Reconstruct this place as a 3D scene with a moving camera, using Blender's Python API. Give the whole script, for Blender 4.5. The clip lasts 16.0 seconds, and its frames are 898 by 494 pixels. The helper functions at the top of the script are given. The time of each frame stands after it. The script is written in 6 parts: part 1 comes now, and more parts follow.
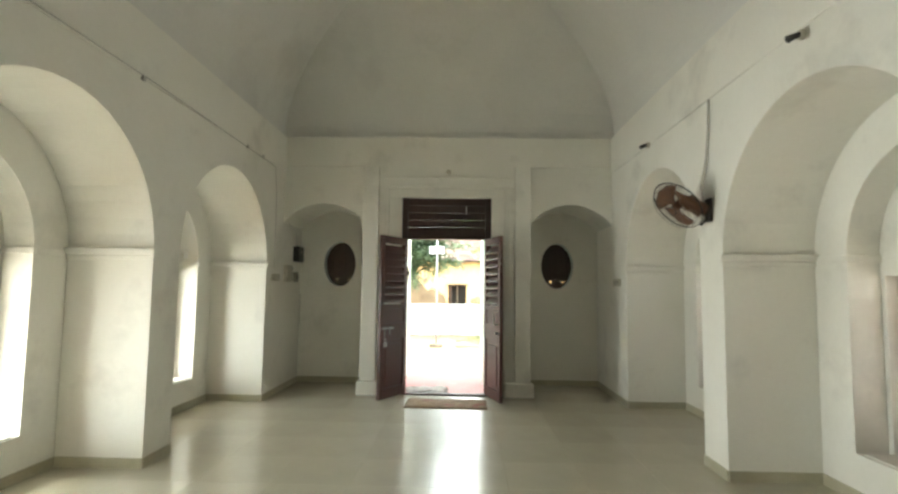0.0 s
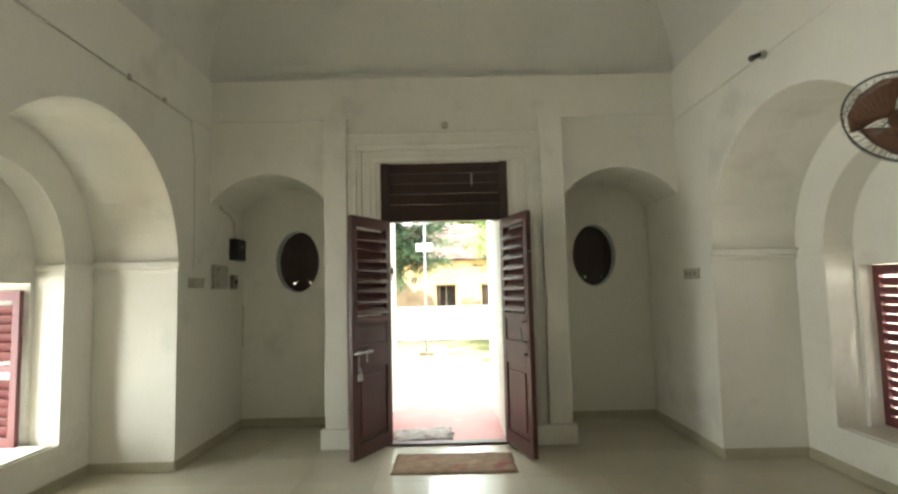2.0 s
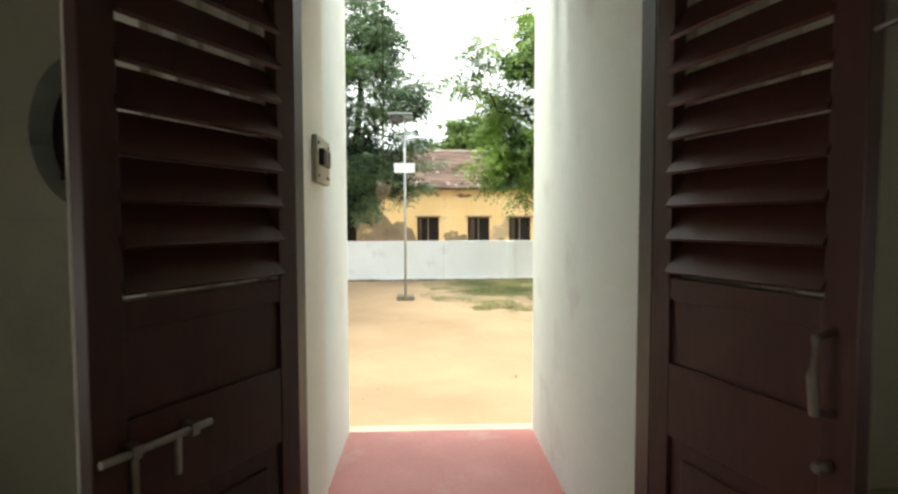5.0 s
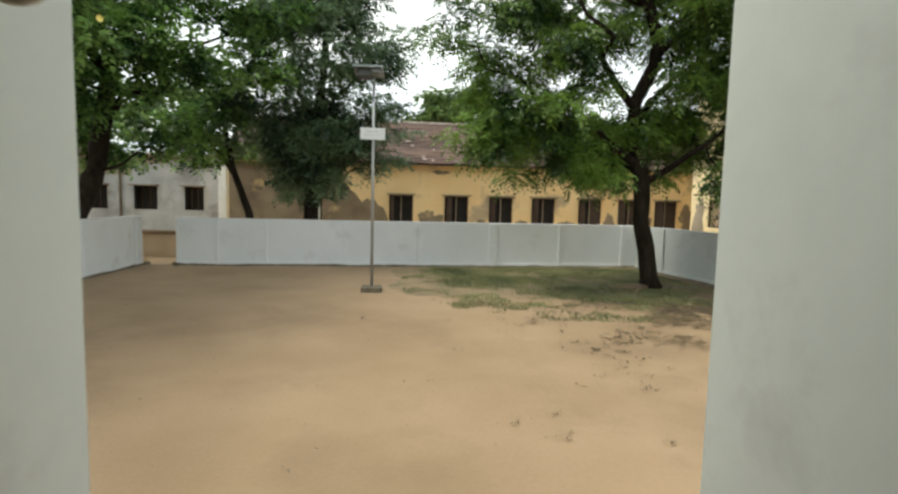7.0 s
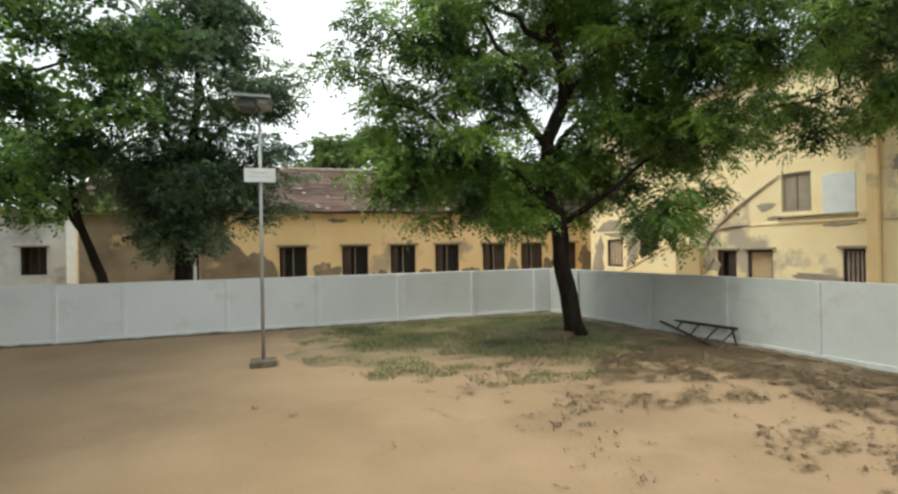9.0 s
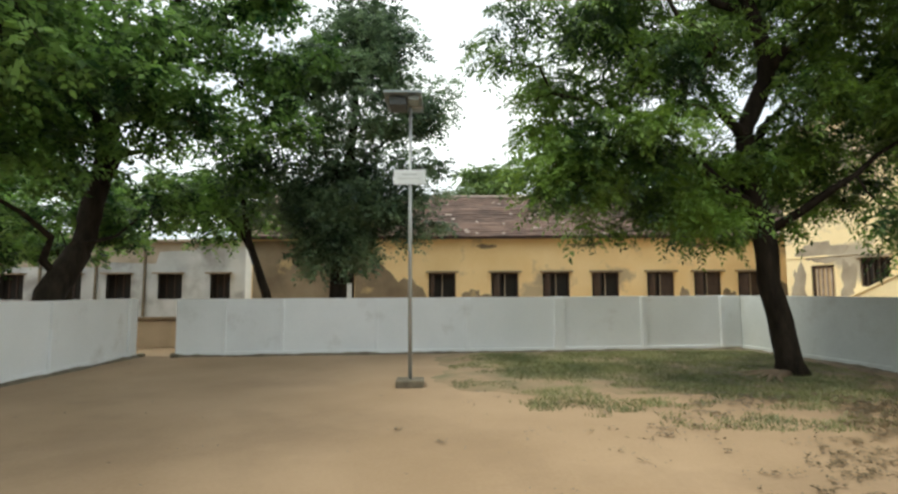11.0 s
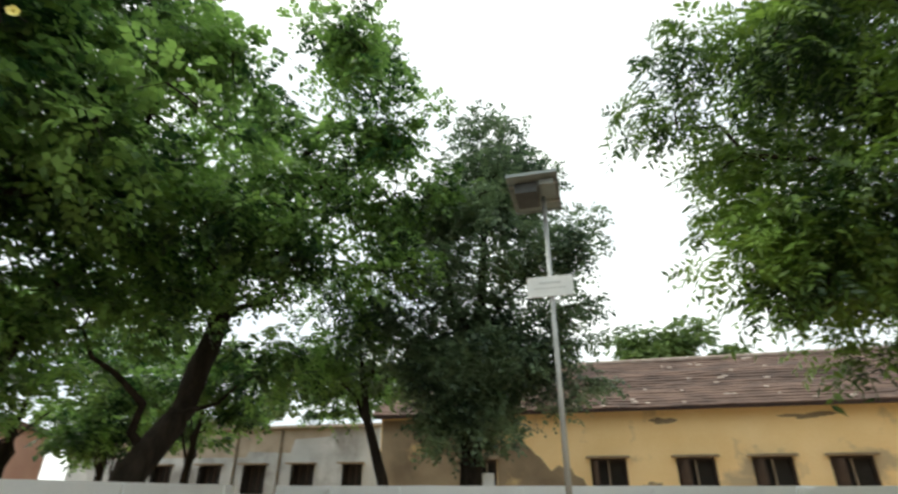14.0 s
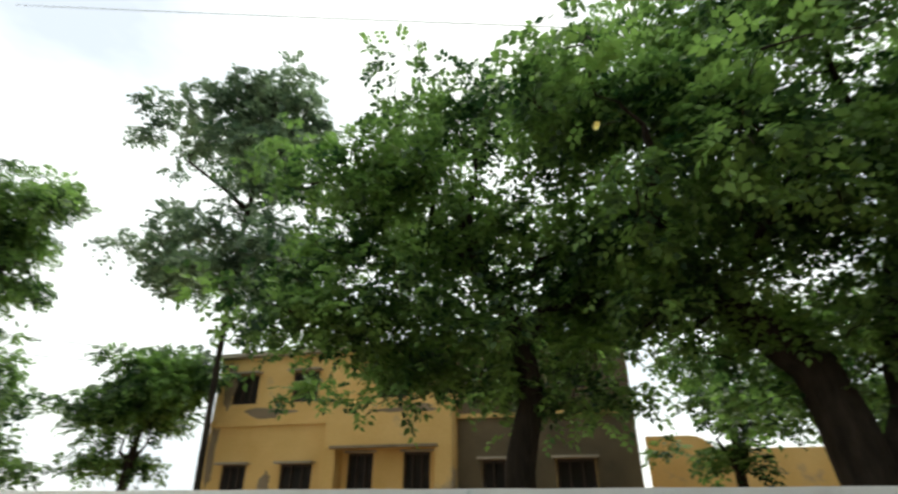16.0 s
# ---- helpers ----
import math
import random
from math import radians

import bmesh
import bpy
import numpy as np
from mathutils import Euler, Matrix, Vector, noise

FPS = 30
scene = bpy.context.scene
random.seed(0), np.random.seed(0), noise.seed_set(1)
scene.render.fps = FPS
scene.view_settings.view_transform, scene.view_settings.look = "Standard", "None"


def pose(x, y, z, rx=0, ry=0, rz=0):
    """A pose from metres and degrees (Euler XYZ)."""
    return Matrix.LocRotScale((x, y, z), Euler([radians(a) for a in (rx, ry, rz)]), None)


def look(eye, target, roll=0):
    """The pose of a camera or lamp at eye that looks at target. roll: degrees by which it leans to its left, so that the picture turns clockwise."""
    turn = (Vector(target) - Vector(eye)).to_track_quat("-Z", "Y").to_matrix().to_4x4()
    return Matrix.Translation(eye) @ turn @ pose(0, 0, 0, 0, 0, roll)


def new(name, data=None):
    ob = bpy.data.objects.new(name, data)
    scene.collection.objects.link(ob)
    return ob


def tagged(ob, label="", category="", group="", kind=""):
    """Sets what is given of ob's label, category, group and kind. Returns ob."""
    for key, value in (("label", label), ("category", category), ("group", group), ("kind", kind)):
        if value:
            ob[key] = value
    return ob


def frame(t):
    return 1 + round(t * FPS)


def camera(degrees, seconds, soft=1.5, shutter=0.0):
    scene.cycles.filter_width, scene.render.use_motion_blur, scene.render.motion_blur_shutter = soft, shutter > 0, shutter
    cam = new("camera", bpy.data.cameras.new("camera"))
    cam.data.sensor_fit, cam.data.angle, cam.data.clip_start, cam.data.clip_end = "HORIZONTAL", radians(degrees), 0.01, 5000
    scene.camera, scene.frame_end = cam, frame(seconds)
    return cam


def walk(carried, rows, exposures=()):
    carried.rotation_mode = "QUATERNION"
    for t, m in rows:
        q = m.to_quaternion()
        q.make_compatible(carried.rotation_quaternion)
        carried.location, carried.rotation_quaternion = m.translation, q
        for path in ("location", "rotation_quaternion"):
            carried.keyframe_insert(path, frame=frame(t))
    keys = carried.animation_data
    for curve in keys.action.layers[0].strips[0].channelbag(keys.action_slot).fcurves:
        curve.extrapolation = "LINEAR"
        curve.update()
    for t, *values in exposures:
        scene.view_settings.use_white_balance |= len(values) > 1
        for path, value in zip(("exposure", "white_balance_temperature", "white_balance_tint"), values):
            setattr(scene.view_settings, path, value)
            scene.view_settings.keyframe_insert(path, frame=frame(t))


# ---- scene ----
cam = camera(81.7, 16.0, soft=2.5, shutter=0.2)
PATH = [
    (0, (0.241, -7.371, 1.498), (0.186, -5.378, 1.653), 0.7),
    (0.5, (0.162, -6.837, 1.521), (0.115, -4.841, 1.631), 0.1),
    (1, (0.137, -6.257, 1.54), (0.034, -4.265, 1.682), -0.1),
    (1.5, (0.08, -5.717, 1.532), (0.038, -3.724, 1.699), -0.8),
    (2, (0.024, -5.163, 1.511), (0.029, -3.169, 1.667), -1.3),
    (2.5, (-0.04, -4.594, 1.517), (0.005, -2.598, 1.647), -1.5),
    (3, (-0.106, -4.047, 1.505), (0.011, -2.05, 1.547), -0.7),
    (3.5, (-0.149, -3.435, 1.47), (-0.018, -1.44, 1.426), -0.4),
    (4, (-0.181, -2.874, 1.445), (-0.083, -0.878, 1.361), -0.7),
    (6.5, (-0.096, 0.327, 1.423), (0.008, 2.321, 1.309), 0.9),
    (7, (-0.095, 0.844, 1.405), (0.088, 2.828, 1.229), 1.4),
    (7.5, (-0.144, 1.256, 1.386), (0.164, 3.223, 1.194), 0.4),
    (8, (-0.197, 1.767, 1.407), (0.255, 3.713, 1.315), -0.6),
    (8.5, (-0.208, 2.24, 1.432), (0.436, 4.133, 1.436), -0.8),
    (9, (-0.262, 2.623, 1.424), (0.322, 4.536, 1.432), -1.0),
    (9.5, (-0.283, 3.031, 1.287), (0.076, 4.998, 1.294), -2.2),
    (10, (-0.313, 3.358, 1.142), (-0.126, 5.349, 1.189), -2.8),
    (12.5, (-0.236, 6.038, 0.545), (-0.29, 7.997, 0.944), 1.9),
    (12.8, (-0.309, 6.428, 0.572), (-0.299, 8.369, 1.051), 2.7),
    (13, (-0.298, 6.611, 0.625), (-0.267, 8.523, 1.211), 2.9),
    (13.5, (-0.405, 7.201, 0.644), (-0.543, 9.05, 1.392), 2.5),
    (14, (-0.469, 7.41, 0.483), (-0.937, 9.154, 1.342), 0.2),
    (14.5, (-0.492, 8.004, 0.572), (-1.489, 9.437, 1.549), 0.6),
    (15, (-0.336, 8.459, 0.421), (-1.843, 9.309, 1.424), 2.3),
    (15.5, (-0.169, 8.663, 0.41), (-1.948, 8.838, 1.307), 1.6),
    (16, (-0.099, 8.947, 0.48), (-1.839, 8.503, 1.36), 0.0),
]
EXPOSURES = [(t, stops, k, 2.0) for t, stops, k in ((0.0, 3.3, 6450), (2.0, 3.25, 6600), (3.0, 3.12, 6850), (3.6, 2.85, 6950), (4.2, 2.4, 6950), (5.4, 1.1, 6700), (6.3, 0.4, 6650), (7.2, 0.32, 6650), (10.2, 0.34, 6650), (12.4, 0.44, 6650), (13.2, 0.46, 6650), (14.2, 0.15, 6650), (15.0, -0.40, 6650), (15.5, 0.15, 6650), (16.0, 0.1, 6650))]
walk(cam, [(t, look(eye, target, roll)) for t, eye, target, roll in PATH], EXPOSURES)

from mathutils.geometry import tessellate_polygon

# ---------------------------------------------------------------- sky and sun
GROUND = -0.95
world = bpy.data.worlds.new("sky")
scene.world = world
world.use_nodes = True
wn, wl = world.node_tree.nodes, world.node_tree.links
wn.clear()
sky = wn.new("ShaderNodeTexSky")
sky.sky_type, sky.sun_disc = "NISHITA", False
sky.sun_elevation, sky.sun_rotation = radians(61.2), radians(262)
coord = wn.new("ShaderNodeTexCoord")
squash = wn.new("ShaderNodeMapping")
squash.inputs["Scale"].default_value = (1.0, 1.0, 2.2)
cloud = wn.new("ShaderNodeTexNoise")
cloud.inputs["Scale"].default_value, cloud.inputs["Detail"].default_value = 2.3, 5.0
ramp = wn.new("ShaderNodeValToRGB")
ramp.color_ramp.elements[0].position, ramp.color_ramp.elements[1].position = 0.36, 0.62
ramp.color_ramp.elements[0].color = (0.62, 0.66, 0.75, 1)
ramp.color_ramp.elements[1].color = (1.0, 1.0, 1.0, 1)
lift = wn.new("ShaderNodeVectorMath")
lift.operation = "SCALE"
lift.inputs["Scale"].default_value = 14.8
blend = wn.new("ShaderNodeMixRGB")
blend.inputs["Fac"].default_value = 0.85
back = wn.new("ShaderNodeBackground")
back.inputs["Strength"].default_value = 0.1
wout = wn.new("ShaderNodeOutputWorld")
wl.new(coord.outputs["Generated"], squash.inputs["Vector"])
wl.new(squash.outputs["Vector"], cloud.inputs["Vector"])
wl.new(cloud.outputs["Fac"], ramp.inputs["Fac"])
wl.new(ramp.outputs["Color"], lift.inputs[0])
wl.new(sky.outputs["Color"], blend.inputs["Color1"])
wl.new(lift.outputs["Vector"], blend.inputs["Color2"])
wl.new(blend.outputs["Color"], back.inputs["Color"])
wl.new(back.outputs["Background"], wout.inputs["Surface"])

sun = new("sun", bpy.data.lights.new("sun", "SUN"))
sun.data.energy, sun.data.angle, sun.data.color = 1.9, radians(28), (1.0, 0.95, 0.86)
sun.matrix_world = look((-18, -2.5, 33), (0, 0, 0))


# ---------------------------------------------------------------- materials
def material(name, dark, light, scale=3.0, rough=0.8, metal=0.0, bump=0.15, fine=40.0, stain=None, stain_scale=0.6, stain_low=0.55, stain_high=0.68, per_object=0.0, spec=0.5, bump_depth=0.01, transmission=0.0, stretch=(1, 1, 1)):
    """Two scales of noise between two tones, fine relief, and stains with a shape of their own."""
    m = bpy.data.materials.new(name)
    m.use_nodes = True
    n, l = m.node_tree.nodes, m.node_tree.links
    b = n["Principled BSDF"]
    tc = n.new("ShaderNodeTexCoord")
    mp = n.new("ShaderNodeMapping")
    mp.inputs["Scale"].default_value = stretch
    l.new(tc.outputs["Object"], mp.inputs["Vector"])
    a = n.new("ShaderNodeTexNoise")
    a.inputs["Scale"].default_value, a.inputs["Detail"].default_value = scale, 4.0
    l.new(mp.outputs["Vector"], a.inputs["Vector"])
    f = n.new("ShaderNodeTexNoise")
    f.inputs["Scale"].default_value, f.inputs["Detail"].default_value = fine, 3.0
    l.new(mp.outputs["Vector"], f.inputs["Vector"])
    add = n.new("ShaderNodeMath")
    add.operation = "MULTIPLY_ADD"
    add.inputs[1].default_value, add.inputs[2].default_value = 0.35, -0.175
    l.new(f.outputs["Fac"], add.inputs[0])
    tot = n.new("ShaderNodeMath")
    tot.operation = "ADD"
    l.new(a.outputs["Fac"], tot.inputs[0])
    l.new(add.outputs[0], tot.inputs[1])
    fac = tot
    if per_object:
        oi = n.new("ShaderNodeObjectInfo")
        sc = n.new("ShaderNodeMath")
        sc.operation = "MULTIPLY_ADD"
        sc.inputs[1].default_value, sc.inputs[2].default_value = per_object, -per_object / 2
        l.new(oi.outputs["Random"], sc.inputs[0])
        fac = n.new("ShaderNodeMath")
        fac.operation = "ADD"
        l.new(tot.outputs[0], fac.inputs[0])
        l.new(sc.outputs[0], fac.inputs[1])
    r = n.new("ShaderNodeValToRGB")
    r.color_ramp.elements[0].position, r.color_ramp.elements[1].position = 0.3, 0.7
    r.color_ramp.elements[0].color, r.color_ramp.elements[1].color = (*dark, 1), (*light, 1)
    l.new(fac.outputs[0], r.inputs["Fac"])
    colour = r.outputs["Color"]
    if stain:
        s = n.new("ShaderNodeTexNoise")
        s.inputs["Scale"].default_value, s.inputs["Detail"].default_value, s.inputs["Roughness"].default_value = stain_scale, 6.0, 0.62
        l.new(mp.outputs["Vector"], s.inputs["Vector"])
        sr = n.new("ShaderNodeValToRGB")
        sr.color_ramp.elements[0].position, sr.color_ramp.elements[1].position = stain_low, stain_high
        l.new(s.outputs["Fac"], sr.inputs["Fac"])
        mx = n.new("ShaderNodeMixRGB")
        mx.inputs["Color2"].default_value = (*stain, 1)
        l.new(sr.outputs["Color"], mx.inputs["Fac"])
        l.new(colour, mx.inputs["Color1"])
        colour = mx.outputs["Color"]
    l.new(colour, b.inputs["Base Color"])
    b.inputs["Roughness"].default_value, b.inputs["Metallic"].default_value = rough, metal
    b.inputs["Specular IOR Level"].default_value = spec
    if bump:
        bp = n.new("ShaderNodeBump")
        bp.inputs["Strength"].default_value, bp.inputs["Distance"].default_value = bump, bump_depth
        l.new(tot.outputs[0], bp.inputs["Height"])
        l.new(bp.outputs["Normal"], b.inputs["Normal"])
    return m


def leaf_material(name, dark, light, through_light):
    """Leaves: two tones from leaf to leaf, clump shade painted by broad noise, some light shining through."""
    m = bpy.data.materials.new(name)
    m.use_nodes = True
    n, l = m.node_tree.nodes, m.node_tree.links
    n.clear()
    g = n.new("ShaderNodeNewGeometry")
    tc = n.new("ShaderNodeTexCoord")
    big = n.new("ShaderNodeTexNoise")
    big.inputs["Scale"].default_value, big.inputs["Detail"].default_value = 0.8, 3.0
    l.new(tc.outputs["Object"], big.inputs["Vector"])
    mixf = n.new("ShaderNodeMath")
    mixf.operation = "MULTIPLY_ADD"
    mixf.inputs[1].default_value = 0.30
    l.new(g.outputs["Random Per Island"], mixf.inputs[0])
    # Widened coarse noise paints lit and shaded clumps into the leaf colour.
    clump_shade = n.new("ShaderNodeMath")
    clump_shade.operation = "MULTIPLY_ADD"
    clump_shade.inputs[1].default_value, clump_shade.inputs[2].default_value = 1.9, -0.6
    l.new(big.outputs["Fac"], clump_shade.inputs[0])
    l.new(clump_shade.outputs[0], mixf.inputs[2])
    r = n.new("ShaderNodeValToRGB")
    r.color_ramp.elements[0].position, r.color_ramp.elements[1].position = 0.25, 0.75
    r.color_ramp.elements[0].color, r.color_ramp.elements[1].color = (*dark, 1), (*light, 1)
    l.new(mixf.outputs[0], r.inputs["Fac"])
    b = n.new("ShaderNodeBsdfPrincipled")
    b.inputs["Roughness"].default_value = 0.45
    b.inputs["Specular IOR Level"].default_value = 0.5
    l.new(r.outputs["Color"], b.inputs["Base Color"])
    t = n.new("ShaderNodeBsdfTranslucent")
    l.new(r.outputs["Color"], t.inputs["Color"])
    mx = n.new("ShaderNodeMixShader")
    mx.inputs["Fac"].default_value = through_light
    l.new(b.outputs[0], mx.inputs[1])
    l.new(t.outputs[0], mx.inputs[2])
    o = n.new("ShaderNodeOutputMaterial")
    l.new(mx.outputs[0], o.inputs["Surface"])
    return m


LIME = material("limewash_white", (0.81, 0.79, 0.705), (0.87, 0.85, 0.77), 1.1, 0.85, bump=0.25, fine=30, stain=(0.62, 0.60, 0.53), stain_scale=1.3, stain_low=0.55, stain_high=0.80)
PASSAGE = material("passage_white", (0.75, 0.81, 0.785), (0.82, 0.875, 0.85), 0.9, 0.7, bump=0.35, fine=14, stain=(0.68, 0.695, 0.68), stain_scale=2.6, stain_low=0.56, stain_high=0.74)
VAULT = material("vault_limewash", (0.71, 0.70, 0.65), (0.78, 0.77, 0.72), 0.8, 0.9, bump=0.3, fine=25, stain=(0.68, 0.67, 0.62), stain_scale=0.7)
SKIRT = material("tile_skirting", (0.40, 0.37, 0.26), (0.50, 0.47, 0.34), 3, 0.35, bump=0.05)
TILE = material("vitrified_tile", (0.52, 0.485, 0.38), (0.60, 0.565, 0.45), 1.5, 0.16, bump=0.04, fine=60, per_object=0.12, spec=0.55, bump_depth=0.003)
GROUT = material("grout", (0.40, 0.37, 0.30), (0.48, 0.45, 0.37), 8, 0.9)
REDFLOOR = material("red_oxide_floor", (0.42, 0.15, 0.14), (0.52, 0.21, 0.19), 2.2, 0.55, bump=0.15, fine=50, stain=(0.5, 0.32, 0.27), stain_scale=1.6)
STEP = material("cement_step", (0.34, 0.29, 0.22), (0.46, 0.39, 0.30), 2.5, 0.9, bump=0.4)
WOOD = material("maroon_painted_wood", (0.052, 0.016, 0.013), (0.098, 0.029, 0.023), 2.0, 0.42, bump=0.25, fine=35, stain=(0.035, 0.018, 0.014), stain_scale=2.2, stretch=(1, 1, 0.25))
DARKWOOD = material("dark_brown_board", (0.022, 0.009, 0.007), (0.045, 0.018, 0.013), 3.0, 0.5, bump=0.3, stretch=(0.2, 1, 1))
SHUTTER = material("rose_painted_shutter", (0.10, 0.022, 0.024), (0.155, 0.038, 0.038), 2.5, 0.5, bump=0.2, stain=(0.12, 0.04, 0.04), stain_scale=3)
STEEL = material("worn_steel", (0.30, 0.28, 0.26), (0.46, 0.44, 0.42), 8, 0.35, metal=1.0, bump=0.1)
GALV = material("galvanised_pole", (0.36, 0.38, 0.38), (0.50, 0.52, 0.52), 3, 0.5, metal=0.6, bump=0.1, stretch=(4, 4, 0.6))
RUST = material("rusty_iron", (0.035, 0.022, 0.016), (0.085, 0.05, 0.032), 6, 0.8, bump=0.4)
BLACK = material("black_plastic", (0.012, 0.011, 0.010), (0.028, 0.025, 0.022), 6, 0.4, bump=0.05)
BROWNPL = material("brown_fan_plastic", (0.10, 0.045, 0.022), (0.17, 0.078, 0.04), 5, 0.35, bump=0.03)
CREAMPL = material("cream_plastic", (0.46, 0.43, 0.34), (0.56, 0.53, 0.43), 7, 0.5, bump=0.05, stain=(0.35, 0.31, 0.23), stain_scale=6)
GREYPL = material("grey_switch_plate", (0.24, 0.22, 0.17), (0.32, 0.30, 0.24), 7, 0.5, bump=0.05)
CABLE = material("grey_cable", (0.48, 0.46, 0.41), (0.60, 0.58, 0.52), 12, 0.7, bump=0.0)
ROPE = material("coir_rope", (0.40, 0.35, 0.245), (0.62, 0.56, 0.42), 30, 0.95, bump=0.8, fine=160)
GREENROPE = material("green_cord", (0.07, 0.10, 0.05), (0.13, 0.17, 0.08), 30, 0.9, bump=0.3)
COIR = material("coir_doormat", (0.20, 0.13, 0.075), (0.33, 0.23, 0.14), 9, 0.95, bump=0.9, fine=150, stain=(0.26, 0.08, 0.07), stain_scale=3.5)
CLOTH = material("grey_cloth_mat", (0.30, 0.27, 0.25), (0.50, 0.46, 0.43), 9, 0.95, bump=0.6, fine=120, stain=(0.12, 0.10, 0.09), stain_scale=5)
SAND = material("packed_sand", (0.30, 0.204, 0.118), (0.375, 0.262, 0.16), 0.55, 0.95, bump=0.5, fine=22, stain=(0.235, 0.16, 0.096), stain_scale=0.35, stain_low=0.5, stain_high=0.75, bump_depth=0.02)
TURF = material("thin_turf_soil", (0.25, 0.175, 0.10), (0.33, 0.235, 0.14), 1.6, 0.95, bump=0.7, fine=18, stain=(0.165, 0.15, 0.075), stain_scale=1.2, stain_low=0.42, stain_high=0.72, bump_depth=0.02)
YARDWALL = material("whitewashed_yard_wall", (0.73, 0.76, 0.77), (0.80, 0.825, 0.835), 0.8, 0.85, bump=0.4, fine=18, stain=(0.58, 0.585, 0.57), stain_scale=0.9, stain_low=0.58, stain_high=0.78)
# Yard wall whitewash in greyer tones, for the east walls.
YARDGREY = material("greyish_whitewash", (0.50, 0.53, 0.525), (0.60, 0.63, 0.62), 0.8, 0.85, bump=0.4, fine=18, stain=(0.40, 0.41, 0.385), stain_scale=0.8, stain_low=0.52, stain_high=0.75)
DARKBROWN = material("dark_brown_rough", (0.10, 0.085, 0.06), (0.20, 0.17, 0.12), 4, 0.95, bump=0.6)
YELLOW = material("yellow_limewash", (0.77, 0.56, 0.27), (0.84, 0.65, 0.36), 0.7, 0.9, bump=0.4, fine=12, stain=(0.46, 0.37, 0.235), stain_scale=0.4, stain_low=0.56, stain_high=0.64)
OCHRE = material("ochre_limewash", (0.60, 0.39, 0.13), (0.70, 0.48, 0.19), 0.7, 0.9, bump=0.4, fine=12, stain=(0.33, 0.27, 0.19), stain_scale=0.32, stain_low=0.58, stain_high=0.66)
PALEYELLOW = material("pale_yellow_limewash", (0.80, 0.65, 0.37), (0.88, 0.75, 0.48), 0.8, 0.9, bump=0.4, fine=12, stain=(0.40, 0.35, 0.27), stain_scale=0.3, stain_low=0.55, stain_high=0.62)
GREYPLASTER = material("bare_grey_plaster", (0.26, 0.22, 0.165), (0.39, 0.34, 0.265), 1.2, 0.95, bump=0.6)
# Base tones lowered to carry the trees' shade; the stains are wear.
WHITEHOUSE = material("weathered_shaded_white", (0.37, 0.39, 0.385), (0.50, 0.52, 0.515), 0.6, 0.9, bump=0.3, stain=(0.22, 0.22, 0.21), stain_scale=0.4, stain_low=0.48, stain_high=0.66)
PINK = material("pink_limewash", (0.55, 0.33, 0.27), (0.66, 0.43, 0.36), 0.8, 0.9, bump=0.3)
ROOFTILE = material("weathered_clay_tile", (0.065, 0.042, 0.034), (0.15, 0.095, 0.072), 1.2, 0.95, bump=0.5, fine=9, stain=(0.42, 0.36, 0.32), stain_scale=1.4, stain_low=0.66, stain_high=0.70, per_object=0.22)
MORTAR = material("old_pale_mortar", (0.30, 0.24, 0.20), (0.46, 0.39, 0.34), 3, 0.95, bump=0.3)
SHEET = material("bluish_roof_sheet", (0.50, 0.55, 0.62), (0.64, 0.69, 0.76), 1.2, 0.5, bump=0.1)
WINDARK = material("dark_window_shutter", (0.030, 0.019, 0.014), (0.060, 0.037, 0.027), 3, 0.7, bump=0.2)
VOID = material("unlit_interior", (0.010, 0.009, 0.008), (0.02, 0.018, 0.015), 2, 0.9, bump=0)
BARK = material("dark_bark", (0.014, 0.011, 0.008), (0.036, 0.028, 0.021), 6, 0.95, bump=1.0, fine=25, bump_depth=0.03, stretch=(1, 1, 0.3), spec=0.15)
SIGN = material("white_sign_plate", (0.62, 0.66, 0.66), (0.72, 0.75, 0.75), 3, 0.5, bump=0.02)
SIGNTEXT = material("faded_sign_print", (0.46, 0.50, 0.50), (0.56, 0.60, 0.60), 6, 0.6, bump=0)
SOLAR = material("solar_backsheet", (0.22, 0.27, 0.28), (0.31, 0.36, 0.37), 4, 0.5, bump=0.05)
CELL = material("solar_cell_glass", (0.012, 0.016, 0.035), (0.02, 0.026, 0.05), 6, 0.15, bump=0.0)
# Near-black lower tones carry the painted shade between leaf clumps.
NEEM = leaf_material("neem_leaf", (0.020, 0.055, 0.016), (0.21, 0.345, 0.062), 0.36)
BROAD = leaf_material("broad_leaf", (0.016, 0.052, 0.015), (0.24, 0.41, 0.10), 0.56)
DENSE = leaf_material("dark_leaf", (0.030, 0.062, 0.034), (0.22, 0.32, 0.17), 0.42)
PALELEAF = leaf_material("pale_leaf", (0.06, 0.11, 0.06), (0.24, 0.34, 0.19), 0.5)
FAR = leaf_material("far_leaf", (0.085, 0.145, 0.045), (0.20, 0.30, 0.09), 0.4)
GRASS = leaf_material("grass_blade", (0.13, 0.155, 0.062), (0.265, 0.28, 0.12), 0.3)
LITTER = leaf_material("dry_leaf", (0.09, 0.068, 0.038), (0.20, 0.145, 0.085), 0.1)
